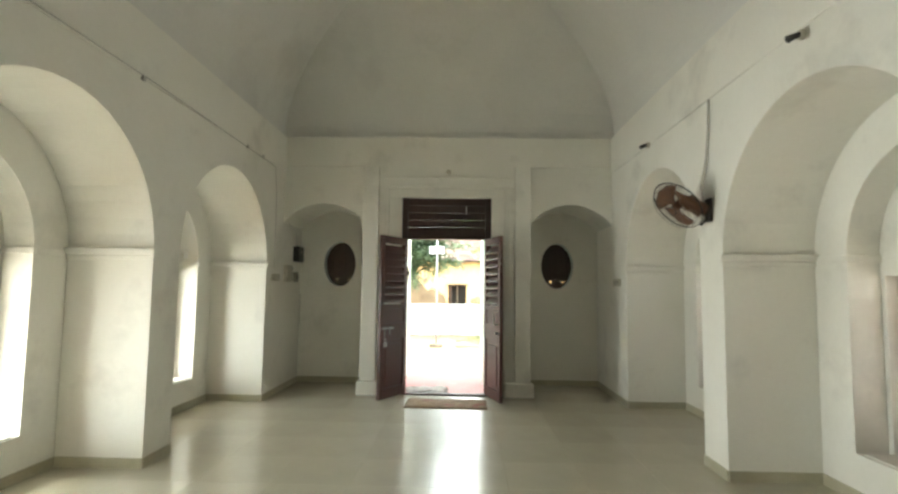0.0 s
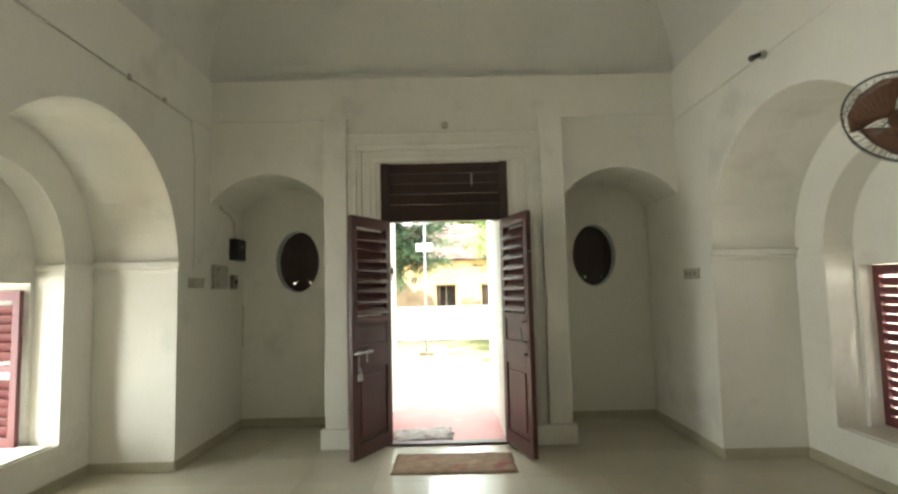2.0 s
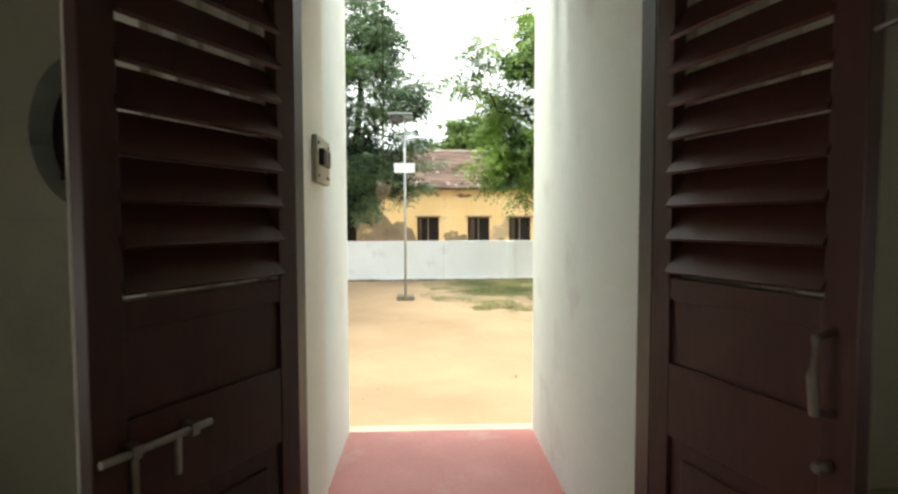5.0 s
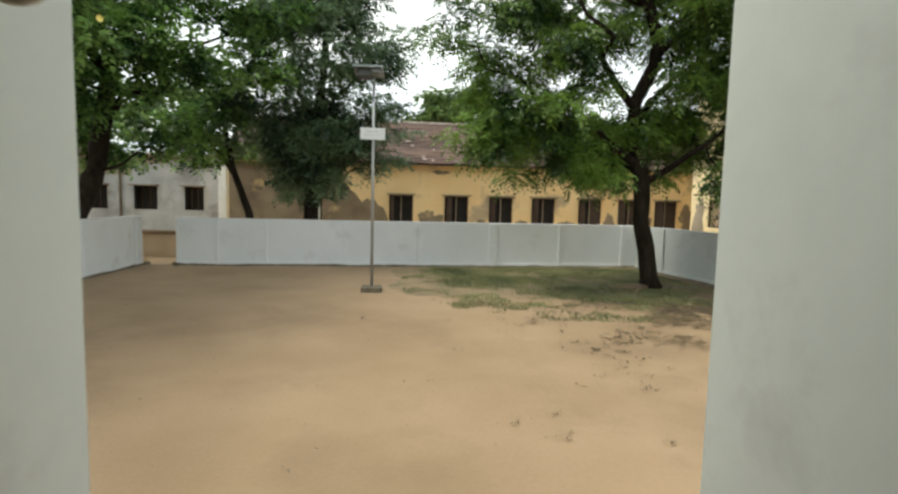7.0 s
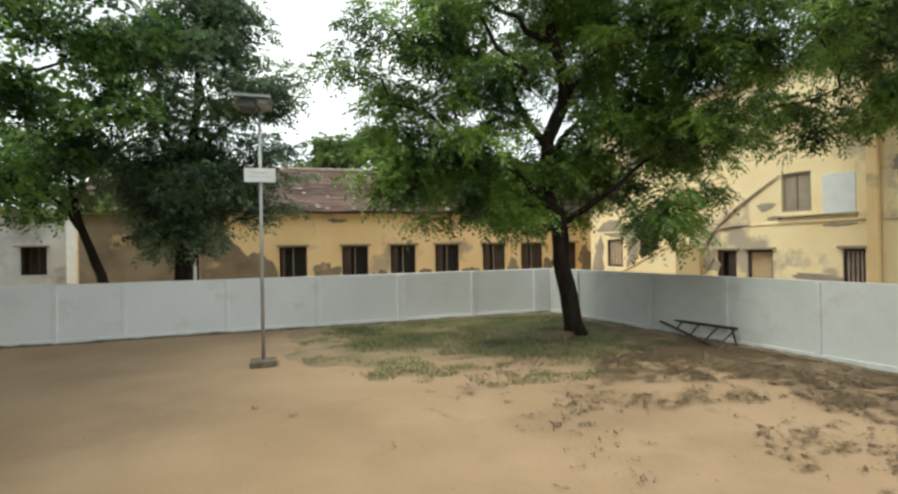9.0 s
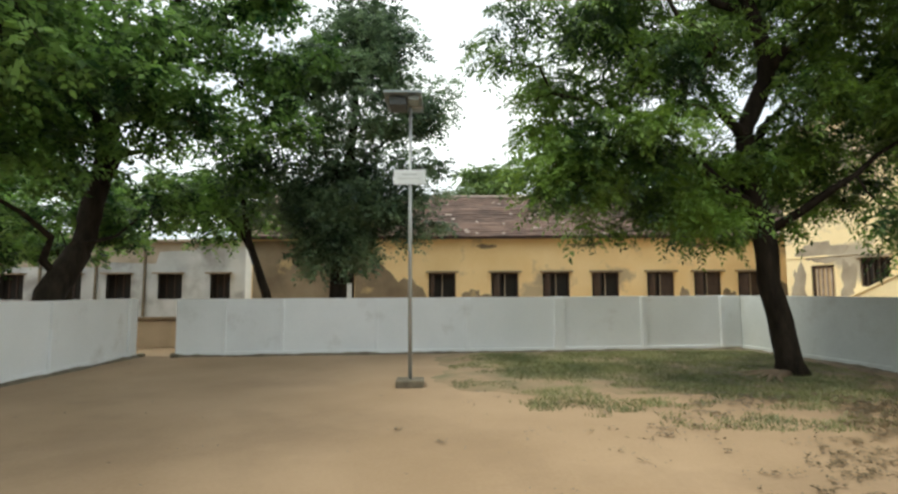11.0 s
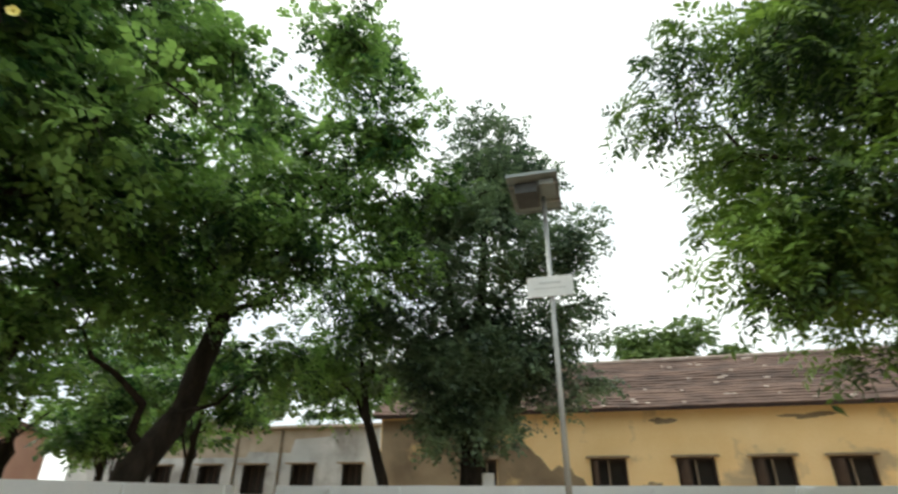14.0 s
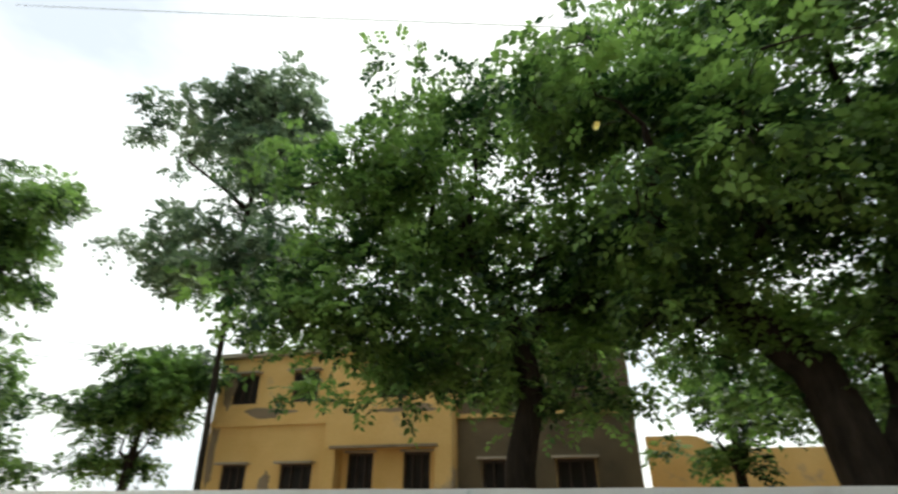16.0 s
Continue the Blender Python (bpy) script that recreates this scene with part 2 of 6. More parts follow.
SOIL = material("dark_leafy_soil", (0.145, 0.10, 0.06), (0.225, 0.158, 0.095), 3.2, 0.95, bump=0.8, fine=20, stain=(0.28, 0.19, 0.11), stain_scale=0.9, stain_low=0.5, stain_high=0.75, bump_depth=0.02)
CURTAIN = material("tan_curtain", (0.42, 0.31, 0.18), (0.55, 0.42, 0.26), 6, 0.9, bump=0.3, stretch=(3, 3, 0.3))
BROWNPLASTER = material("bare_brown_plaster", (0.17, 0.13, 0.085), (0.30, 0.24, 0.16), 1.0, 0.95, bump=0.6, stain=(0.50, 0.38, 0.20), stain_scale=0.6, stain_low=0.6, stain_high=0.68)
DARKPLASTER = material("dark_brown_plaster", (0.075, 0.060, 0.035), (0.15, 0.115, 0.065), 0.8, 0.95, bump=0.6, stain=(0.34, 0.24, 0.10), stain_scale=0.5, stain_low=0.62, stain_high=0.72)
LANE = material("pale_tan_earth", (0.50, 0.38, 0.25), (0.62, 0.48, 0.33), 1.4, 0.95, bump=0.5)
DARKGREY = material("dark_grey_case", (0.05, 0.058, 0.062), (0.09, 0.10, 0.105), 5, 0.5, bump=0.05)
PETAL = material("yellow_petal", (0.72, 0.62, 0.12), (0.82, 0.74, 0.25), 9, 0.6, bump=0)


# ---------------------------------------------------------------- mesh helpers
def mesh_of(bm, mat, smooth=False):
    me = bpy.data.meshes.new("mesh")
    bm.normal_update()
    bm.to_mesh(me)
    bm.free()
    me.materials.append(mat)
    if smooth:
        me.polygons.foreach_set("use_smooth", [True] * len(me.polygons))
    return me


def part(name, bm, mat, parent=None, label="", smooth=False):
    ob = new(name, mesh_of(bm, mat, smooth))
    if parent is not None:
        ob.parent = parent
    if label:
        tagged(ob, label)
    return ob


def structure(name, bm, mat, label, category, smooth=False):
    return tagged(part(name, bm, mat, None, "", smooth), label, category, kind="structure")


def thing(name, label, category, group="", at=(0, 0, 0)):
    ob = new(name)
    ob.location = at
    ob.empty_display_size = 0.1
    return tagged(ob, label, category, group)


def box(bm, x0, x1, y0, y1, z0, z1, bevel=0.0, m=None):
    vs = [bm.verts.new((x, y, z)) for x in (x0, x1) for y in (y0, y1) for z in (z0, z1)]
    fs = [bm.faces.new([vs[i] for i in q]) for q in ((0, 1, 3, 2), (4, 6, 7, 5), (0, 4, 5, 1), (2, 3, 7, 6), (0, 2, 6, 4), (1, 5, 7, 3))]
    if bevel:
        es = list({e for f in fs for e in f.edges})
        res = bmesh.ops.bevel(bm, geom=es, offset=bevel, segments=2, affect="EDGES", profile=0.6)
        vs = list({v for f in res["faces"] for v in f.verts} | {v for v in vs if v.is_valid})
    if m is not None:
        bmesh.ops.transform(bm, matrix=m, verts=vs)
    return vs


def boxes(*rows, bevel=0.0):
    bm = bmesh.new()
    for r in rows:
        box(bm, *r, bevel=bevel)
    return bm


def tube(bm, points, radii, sides=8, cap=True):
    """A tapered round bar along a line of points."""
    rings = []
    pts = [Vector(p) for p in points]
    up = Vector((0.13, 0.31, 0.94))
    for i, p in enumerate(pts):
        d = (pts[min(i + 1, len(pts) - 1)] - pts[max(i - 1, 0)]).normalized()
        a = d.cross(up)
        if a.length < 0.05:
            a = d.cross(Vector((1, 0, 0)))
        a.normalize()
        b = d.cross(a)
        r = radii[i] if hasattr(radii, "__len__") else radii
        rings.append([bm.verts.new(p + r * (a * math.cos(k * math.tau / sides) + b * math.sin(k * math.tau / sides))) for k in range(sides)])
    for r0, r1 in zip(rings, rings[1:]):
        for k in range(sides):
            bm.faces.new((r0[k], r0[(k + 1) % sides], r1[(k + 1) % sides], r1[k]))
    if cap:
        bm.faces.new(rings[0][::-1])
        bm.faces.new(rings[-1])
    return bm


def rod(points, radii, sides=8):
    return tube(bmesh.new(), points, radii, sides)


def slab(outline, holes, axis, d0, d1):
    """A wall of even thickness from d0 to d1 along an axis, with an outline and holes given in the other two."""
    bm = bmesh.new()

    def at(p, d):
        return {"x": (d, p[0], p[1]), "y": (p[0], d, p[1]), "z": (p[0], p[1], d)}[axis]

    loops = [outline, *holes]
    flat = [p for lp in loops for p in lp]
    tris = tessellate_polygon([[Vector((p[0], p[1], 0)) for p in lp] for lp in loops])
    front = [bm.verts.new(at(p, d0)) for p in flat]
    rear = [bm.verts.new(at(p, d1)) for p in flat]
    for t in tris:
        if len(set(t)) == 3:
            bm.faces.new([front[i] for i in t])
            bm.faces.new([rear[i] for i in reversed(t)])
    k = 0
    for lp in loops:
        n = len(lp)
        for i in range(n):
            j = (i + 1) % n
            bm.faces.new((front[k + i], front[k + j], rear[k + j], rear[k + i]))
        k += n
    bmesh.ops.recalc_face_normals(bm, faces=bm.faces)
    return bm


def arc(cx, cz, rx, rz, a0, a1, n):
    return [(cx + rx * math.cos(radians(a0 + (a1 - a0) * i / n)), cz + rz * math.sin(radians(a0 + (a1 - a0) * i / n))) for i in range(n + 1)]


def oval_ring(bm, cx, cz, rx, rz, y0, y1, n=40):
    """A solid oval disc between two depths."""
    a = [bm.verts.new((cx + rx * math.cos(k * math.tau / n), y0, cz + rz * math.sin(k * math.tau / n))) for k in range(n)]
    b = [bm.verts.new((v.co.x, y1, v.co.z)) for v in a]
    bm.faces.new(a)
    bm.faces.new(b[::-1])
    for k in range(n):
        bm.faces.new((a[k], b[k], b[(k + 1) % n], a[(k + 1) % n]))


# ---------------------------------------------------------------- the hall
HALF, REAR, SPRING = 2.35, -9.0, 3.65
BAYS = (-1.65, -4.15, -6.65)
ROOFZ = 5.42

# end wall with the door and the two arched niches
seg = arc(1.77, 1.972, 0.72, 0.72, 36.5, 143.5, 14)
seg = [(1.19 + (p[0] - seg[-1][0]) * (2.35 - 1.19) / (seg[0][0] - seg[-1][0]), p[1]) for p in seg]
outline = [(-0.64, 0.0), (-0.64, 2.78), (0.64, 2.78), (0.64, 0.0), (1.19, 0.0), *reversed(seg), (2.35, SPRING), (-2.35, SPRING)]
outline += [(-p[0], p[1]) for p in seg] + [(-1.19, 0.0)]
structure("wall_north", slab(outline, [], "y", 0.0, 0.85), LIME, "white limewashed end wall with door opening and two arched niches", "wall")
ovals = [arc(sx * 1.72, 1.85, 0.25, 0.355, 0, 351, 39) for sx in (-1, 1)]
outer = [(-3.9, GROUND), (3.9, GROUND), (3.9, ROOFZ), (-3.9, ROOFZ)]
structure("wall_front", slab(outer, [[(-0.69, 0.0), (0.56, 0.0), (0.56, 2.9), (-0.69, 2.9)], *ovals], "y", 0.854, 1.10), PASSAGE, "white front wall with the entrance opening", "wall")
for sx, side in ((-1, "west"), (1, "east")):
    a, b = sorted((sx * 1.193, sx * 2.347))
    structure(f"wall_niche_{side}", slab([(a, 0.002), (b, 0.002), (b, 2.74), (a, 2.74)], [arc(sx * 1.72, 1.85, 0.25, 0.355, 0, 351, 39)], "y", 0.8495, 0.8532), LIME, "white limewashed back wall of the niche round the oval window", "wall")
structure("wall_flank_west", boxes((-1.12, -0.69, 1.10, 1.866, GROUND, 3.3)), PASSAGE, "tall white flank wall beside the entrance steps", "wall")
structure("wall_flank_east", boxes((0.56, 0.99, 1.10, 1.866, GROUND, 3.3)), PASSAGE, "tall white flank wall beside the entrance steps", "wall")
structure("entrance_beam", boxes((-0.689, 0.559, 1.24, 1.36, 2.96, 3.08), bevel=0.008), DARKWOOD, "dark wooden beam between the flank walls", "beam")
structure("wall_south", boxes((-3.9, 3.9, REAR - 0.6, REAR, GROUND, ROOFZ)), LIME, "white limewashed rear wall", "wall")
structure("wall_reveal", boxes((0.56, 0.64, 0.112, 0.854, 0.006, 2.778)), PASSAGE, "white passage reveal behind the door frame", "wall")
structure("ceiling_recess", boxes((-0.69, 0.56, 0.0, 0.85, 2.784, 2.9)), LIME, "white soffit above the door", "ceiling")

# side walls: an arcade, a second order of smaller arches behind it, and the outer wall with windows
for s, side in ((-1, "west"), (1, "east")):
    o = [(0.85, 0.0)]
    for c in BAYS:
        o += [(c + 1.05, 0.0)] + arc(c, 1.77, 1.05, 1.05, 0, 180, 24) + [(c - 1.05, 0.0)]
    o += [(REAR, 0.0), (REAR, SPRING), (0.85, SPRING)]
    structure(f"wall_{side}", slab(o, [], "x", s * HALF, s * 3.08), LIME, "white limewashed side wall with deep round arches", "wall")
    hole = [[(c + 0.70, 0.34), (c + 0.70, 1.77)] + arc(c, 1.77, 0.70, 0.73, 6, 174, 18) + [(c - 0.70, 1.77), (c - 0.70, 0.34)] for c in BAYS]
    structure(f"wall_{side}_inner", slab([(0.85, -0.1), (REAR, -0.1), (REAR, SPRING), (0.85, SPRING)], hole, "x", s * 3.083, s * 3.32), LIME, "white inner wall with small window arches", "wall")
    hole = [[(c + 0.66, 0.335), (c + 0.66, 1.62), (c - 0.66, 1.62), (c - 0.66, 0.335)] for c in BAYS]
    structure(f"wall_{side}_outer", slab([(0.85, GROUND), (REAR, GROUND), (REAR, ROOFZ), (0.85, ROOFZ)], hole, "x", s * 3.323, s * 3.9), LIME, "white outer side wall with window openings", "wall")
    for i, c in enumerate(BAYS):
        w = tagged(new(f"window_{side}_{i + 1}"), "louvred window in a deep white recess" if s > 0 else "open louvred window in a deep white recess", "window", kind="structure")
        w.location = (s * 3.46, c, 0.345)
        part("sill", boxes((-0.36 if s > 0 else -0.42, 0.42 if s > 0 else 0.36, -0.64, 0.64, 0.0, 0.012), bevel=0.004), LIME, w)
        if s > 0:
            # the two leaves stand closed, with open louvres
            for e in (-1, 1):
                a, b = sorted((e * 0.004, e * 0.657))
                leaf = part("shutter_leaf", boxes((-0.03, 0.01, a, a + 0.055, 0.014, 1.27), (-0.03, 0.01, b - 0.055, b, 0.014, 1.27), (-0.03, 0.01, a + 0.055, b - 0.055, 0.014, 0.09),
                                                  (-0.03, 0.01, a + 0.055, b - 0.055, 1.19, 1.27), (-0.03, 0.01, a + 0.055, b - 0.055, 0.60, 0.66)), SHUTTER, w, "maroon louvred shutter standing closed")
                for k in range(15):
                    z = 0.13 + k * 0.072
                    if 0.57 < z < 0.68:
                        continue
                    bm = bmesh.new()
                    box(bm, -0.036, 0.036, a + 0.05, b - 0.05, -0.005, 0.005, m=pose(-0.01, 0, z, 0, 60, 0))
                    part("slat", bm, SHUTTER, leaf)
        else:
            for e in (-1, 1):
                a, b = sorted((s * -0.12, s * 0.38))
                y0 = e * 0.60
                leaf = part("shutter_leaf", boxes((a, a + 0.055, y0 - 0.02, y0 + 0.02, 0.012, 1.22), (b - 0.055, b, y0 - 0.02, y0 + 0.02, 0.012, 1.22),
                                                  (a + 0.055, b - 0.055, y0 - 0.02, y0 + 0.02, 0.012, 0.09), (a + 0.055, b - 0.055, y0 - 0.02, y0 + 0.02, 1.14, 1.22), (a + 0.055, b - 0.055, y0 - 0.02, y0 + 0.02, 0.59, 0.64)), SHUTTER, w, "rose-maroon louvred shutter folded open")
                for k in range(14):
                    z = 0.13 + k * 0.072
                    if 0.56 < z < 0.66:
                        continue
                    bm = bmesh.new()
                    box(bm, a + 0.05, b - 0.05, -0.042, 0.042, -0.005, 0.005, m=pose(0, y0, z, 58 * -e, 0, 0))
                    part("slat", bm, SHUTTER, leaf)
        # Added lamps stand in for skylight; the unseen rearmost bay's only fill the hall.
        lamp = new("window_daylight", bpy.data.lights.new("window_daylight", "AREA"))
        lamp.data.shape, lamp.data.size, lamp.data.size_y, lamp.data.energy, lamp.data.color = "RECTANGLE", 2.3, 2.2, (19.0, 34.0, 12.0)[i] if s > 0 else (16.0, 30.0, 16.0)[i], (0.95, 0.98, 1.0)
        lamp.matrix_world = look((s * 5.3, c, 1.0), (s * 2.0, c, 1.35))

# imposts on the piers and recess jambs
for s in (-1, 1):
    bm = bmesh.new()
    for c in BAYS:
        for e in (-1, 1):
            y = c + e * 1.05
            y0, y1 = sorted((y, y - e * 0.062))
            x0, x1 = sorted((s * 2.308, s * 3.08))
            box(bm, x0, x1, y0, y1, 1.735, 1.792, bevel=0.010)
            y0, y1 = sorted((y, y - e * 0.022))
            x0, x1 = sorted((s * 2.334, s * 3.08))
            box(bm, x0, x1, y0, y1, 1.695, 1.733, bevel=0.006)
            y = c + e * 0.70
            y0, y1 = sorted((y, y - e * 0.02))
            x0, x1 = sorted((s * 3.065, s * 3.32))
            box(bm, x0, x1, y0, y1, 1.72, 1.772, bevel=0.006)
            y0, y1 = sorted((c + e * 0.70, c + e * 1.02))
            x0, x1 = sorted((s * 3.06, s * 3.081))
            box(bm, x0, x1, y0, y1, 1.72, 1.772, bevel=0.006)
    structure("trim", bm, LIME, "white impost moulding below the arches", "moulding")

# band under the vault
bm = boxes((-2.334, 2.334, -0.018, -0.001, 3.225, SPRING - 0.002), (-HALF + 0.001, -HALF + 0.016, REAR, -0.02, 3.14, SPRING - 0.002), (HALF - 0.016, HALF - 0.001, REAR, -0.02, 3.14, SPRING - 0.002), bevel=0.004)
structure("trim", bm, LIME, "shallow white wall band below the vault", "moulding")

# Added strip in the vault's tone draws a line along the end wall's top.
bm = boxes((-2.33, 2.33, -0.020, 0.05, SPRING, SPRING + 0.024))
structure("trim", bm, VAULT, "thin added strip marking the line at the foot of the vault", "moulding")

# vault: rings of a cove that closes to a flat crown
bm = bmesh.new()
rings = []
for i in range(29):
    s = 2.35 * (1 - math.cos(i / 28 * math.pi / 2)) ** 1.0
    z = SPRING + 1.65 * math.sqrt(max(0.0, 1 - ((2.35 - s) / 2.35) ** 2))
    s = min(s, 2.3)
    g = 0.055
    rings.append([bm.verts.new(p) for p in ((-HALF + s - g, 0.0 - s + g, z), (HALF - s + g, 0.0 - s + g, z), (HALF - s + g, REAR + s - g, z), (-HALF + s - g, REAR + s - g, z))])
for r0, r1 in zip(rings, rings[1:]):
    for k in range(4):
        bm.faces.new((r0[k], r0[(k + 1) % 4], r1[(k + 1) % 4], r1[k]))
bm.faces.new(rings[-1])
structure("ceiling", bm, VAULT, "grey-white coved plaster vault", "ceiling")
structure("roof", boxes((-3.9, 3.9, REAR - 0.6, 1.10, ROOFZ + 0.004, ROOFZ + 0.16)), STEP, "flat plastered roof slab", "roof")

# door surround
sr = tagged(new("door_surround"), "white stepped plaster door surround on plinth blocks", "door surround", kind="structure")
for s in (-1, 1):
    a, b = sorted((s * 0.965, s * 1.185))
    part("pilaster", boxes((a, b, -0.085, -0.001, 0.19, 3.222), bevel=0.006), LIME, sr)
    a, b = sorted((s * 0.82, s * 0.963))
    part("moulding", boxes((a, b, -0.05, -0.001, 0.19, 2.903), bevel=0.012), LIME, sr)
    a, b = sorted((s * 0.868, s * 0.905))
    part("bead", boxes((a, b, -0.068, -0.051, 0.19, 2.96), bevel=0.007), LIME, sr)
    a, b = sorted((s * 0.735, s * 0.765))
    part("bead", boxes((a, b, -0.034, -0.023, 0.0, 2.84), bevel=0.005), LIME, sr)
    a, b = sorted((s * 0.68, s * 0.818))
    part("inner_moulding", boxes((a, b, -0.022, -0.001, 0.0, 2.783), bevel=0.006), LIME, sr)
    a, b = sorted((s * 0.82, s * 1.225))
    part("plinth", boxes((a, b, -0.115, -0.001, 0.0, 0.188), bevel=0.012), LIME, sr)
part("head_moulding", boxes((-0.963, 0.963, -0.05, -0.001, 2.905, 3.06), (-0.99, 0.99, -0.075, -0.05, 3.045, 3.075), bevel=0.008), LIME, sr)
part("head_bead", boxes((-0.867, 0.867, -0.068, -0.051, 2.925, 2.96), bevel=0.007), LIME, sr)
part("head_bead", boxes((-0.734, 0.734, -0.034, -0.023, 2.81, 2.84), bevel=0.005), LIME, sr)
part("head_band", boxes((-0.963, 0.963, -0.04, -0.001, 3.064, 3.222), bevel=0.005), LIME, sr)
part("inner_head", boxes((-0.818, 0.818, -0.022, -0.001, 2.785, 2.90), bevel=0.006), LIME, sr)

# skirting of the hall
runs = []
for s in (-1, 1):
    def run(x0, x1, y0, y1):
        a, b = sorted((s * x0, s * x1))
        runs.append((a, b, y0, y1, 0.0, 0.085))
    run(1.20, 2.35, 0.838, 0.849)
    run(1.191, 1.202, 0.0, 0.837)
    run(2.338, 2.349, -0.60, 0.836)
    for c in BAYS:
        run(2.35, 3.078, c + 1.038, c + 1.049)
        run(2.35, 3.078, c - 1.049, c - 1.038)
        run(3.068, 3.079, c - 1.037, c + 1.037)
    for a, b in ((-3.10, -2.70), (-5.60, -5.20), (-9.0, -7.70)):
        run(2.338, 2.349, a, b)
structure("baseboard", boxes(*runs, bevel=0.003), SKIRT, "beige tile skirting along the hall walls", "skirting")

# ---------------------------------------------------------------- passage, step and yard ground
structure("floor_base", boxes((-3.45, 3.45, REAR - 0.1, 0.85, -0.12, -0.006)), GROUT, "grout bed below the hall tiles", "floor")
structure("floor_passage", boxes((-0.69, 0.56, 0.004, 1.866, -0.14, 0.005)), REDFLOOR, "pinkish red oxide floor of the entrance passage", "floor")
structure("threshold", boxes((-0.60, 0.60, -0.035, 0.06, 0.0, 0.022), bevel=0.006), WOOD, "maroon wooden door threshold", "threshold")
st = tagged(new("entrance_steps"), "cement steps from the entrance down to the sandy yard", "steps", kind="structure")
for k in range(5):
    z1 = -0.158 * (k + 1)
    part("step", boxes((-1.5, 1.4, 1.87 + 0.42 * k, 1.87 + 0.42 * (k + 1), GROUND - 0.05, z1), bevel=0.01), STEP, st)
# ground: one sheet, gently uneven in the yard, flat to the horizon
def grid_sheet(xs, ys, height):
    bm = bmesh.new()
    vs = [[bm.verts.new((x, y, height(x, y))) for x in xs] for y in ys]
    for j in range(len(ys) - 1):
        for i in range(len(xs) - 1):
            bm.faces.new((vs[j][i], vs[j][i + 1], vs[j + 1][i + 1], vs[j + 1][i]))
    return bm


def uneven(x, y):
    if not (-8.3 < x < 9 and 4.2 < y < 19):
        return GROUND
    return GROUND + 0.012 * noise.noise(Vector((x * 0.5, y * 0.5, 0))) + 0.005 * noise.noise(Vector((x * 2.1, y * 2.1, 3)))


xs = [-2500, -300, -60, -25] + [-12 + 0.4 * i for i in range(61)] + [25, 60, 300, 2500]
ys = [-2500, -300, -60, -15, 0] + [2 + 0.4 * i for i in range(46)] + [25, 40, 80, 400, 2500]
structure("ground", grid_sheet(xs, ys, uneven), SAND, "packed tan sandy ground of the yard", "ground", smooth=True)


# ---------------------------------------------------------------- yard walls
def yard_wall(name, p, q, top, thick, outside, pilasters, label, paint=YARDWALL):
    """A plastered wall from p to q; outside: +1 or -1, the side away from the yard, to the left of p->q being +1."""
    d = Vector((q[0] - p[0], q[1] - p[1], 0))
    length = d.length
    m = Matrix.Translation((p[0], p[1], 0)) @ Matrix.Rotation(math.atan2(d.y, d.x), 4, "Z")
    w = tagged(new(name), label, "boundary wall", kind="structure")
    y0, y1 = sorted((0.0, outside * thick))
    bm = bmesh.new()
    n = max(2, int(length / 0.7))
    for i in range(n):
        a, b = length * i / n, length * (i + 1) / n
        t0, t1 = top + 0.012 * noise.noise(Vector((a, p[0], 0))), top + 0.012 * noise.noise(Vector((b, p[0], 0)))
        vs = [bm.verts.new(c) for c in ((a, y0, GROUND), (b, y0, GROUND), (b, y1, GROUND), (a, y1, GROUND), (a, y0, t0), (b, y0, t1), (b, y1, t1), (a, y1, t0))]
        for f in ((0, 1, 5, 4), (2, 3, 7, 6), (4, 5, 6, 7)):
            bm.faces.new([vs[k] for k in f])
        if i == 0:
            bm.faces.new([vs[k] for k in (3, 0, 4, 7)])
        if i == n - 1:
            bm.faces.new([vs[k] for k in (1, 2, 6, 5)])
    bmesh.ops.remove_doubles(bm, verts=bm.verts, dist=0.0005)
    bmesh.ops.transform(bm, matrix=m, verts=bm.verts)
    part("wall_body", bm, paint, w)
    inn = -outside
    for a, wd, dp in pilasters:
        bm = bmesh.new()
        box(bm, a - wd / 2, a + wd / 2, *sorted((inn * 0.002, inn * dp * 1.7)), GROUND - 0.02, top - 0.03, bevel=0.012, m=m)
        part("pilaster", bm, paint, w)
    bm = bmesh.new()
    box(bm, 0.05, length - 0.05, *sorted((inn * 0.003, inn * 0.05)), GROUND - 0.02, GROUND + 0.13, bevel=0.02, m=m)
    part("wall_footing", bm, paint, w)
    bm = bmesh.new()
    prev = None
    n = int(length / 0.09)
    for k in range(n + 1):
        a = 0.02 + (length - 0.04) * k / n
        r = noise.noise(Vector((a * 0.9, p[1], 2))) + 0.6 * noise.noise(Vector((a * 4.1, p[1], 6)))
        h, o = max(0.006, 0.05 + 0.05 * r), max(0.08, 0.15 + 0.10 * r)
        row = [bm.verts.new(m @ Vector((a, inn * y, GROUND + z))) for y, z in ((0.045, h), (0.065, h), (0.06 + o * 0.5, h * 0.4), (0.06 + o, -0.01))]
        if prev:
            for q in range(3):
                bm.faces.new((prev[q], row[q], row[q + 1], prev[q + 1]))
        prev = row
    bmesh.ops.recalc_face_normals(bm, faces=bm.faces)
    part("soil_line", bm, DARKBROWN, w, "dark soil along the wall foot")
    return w


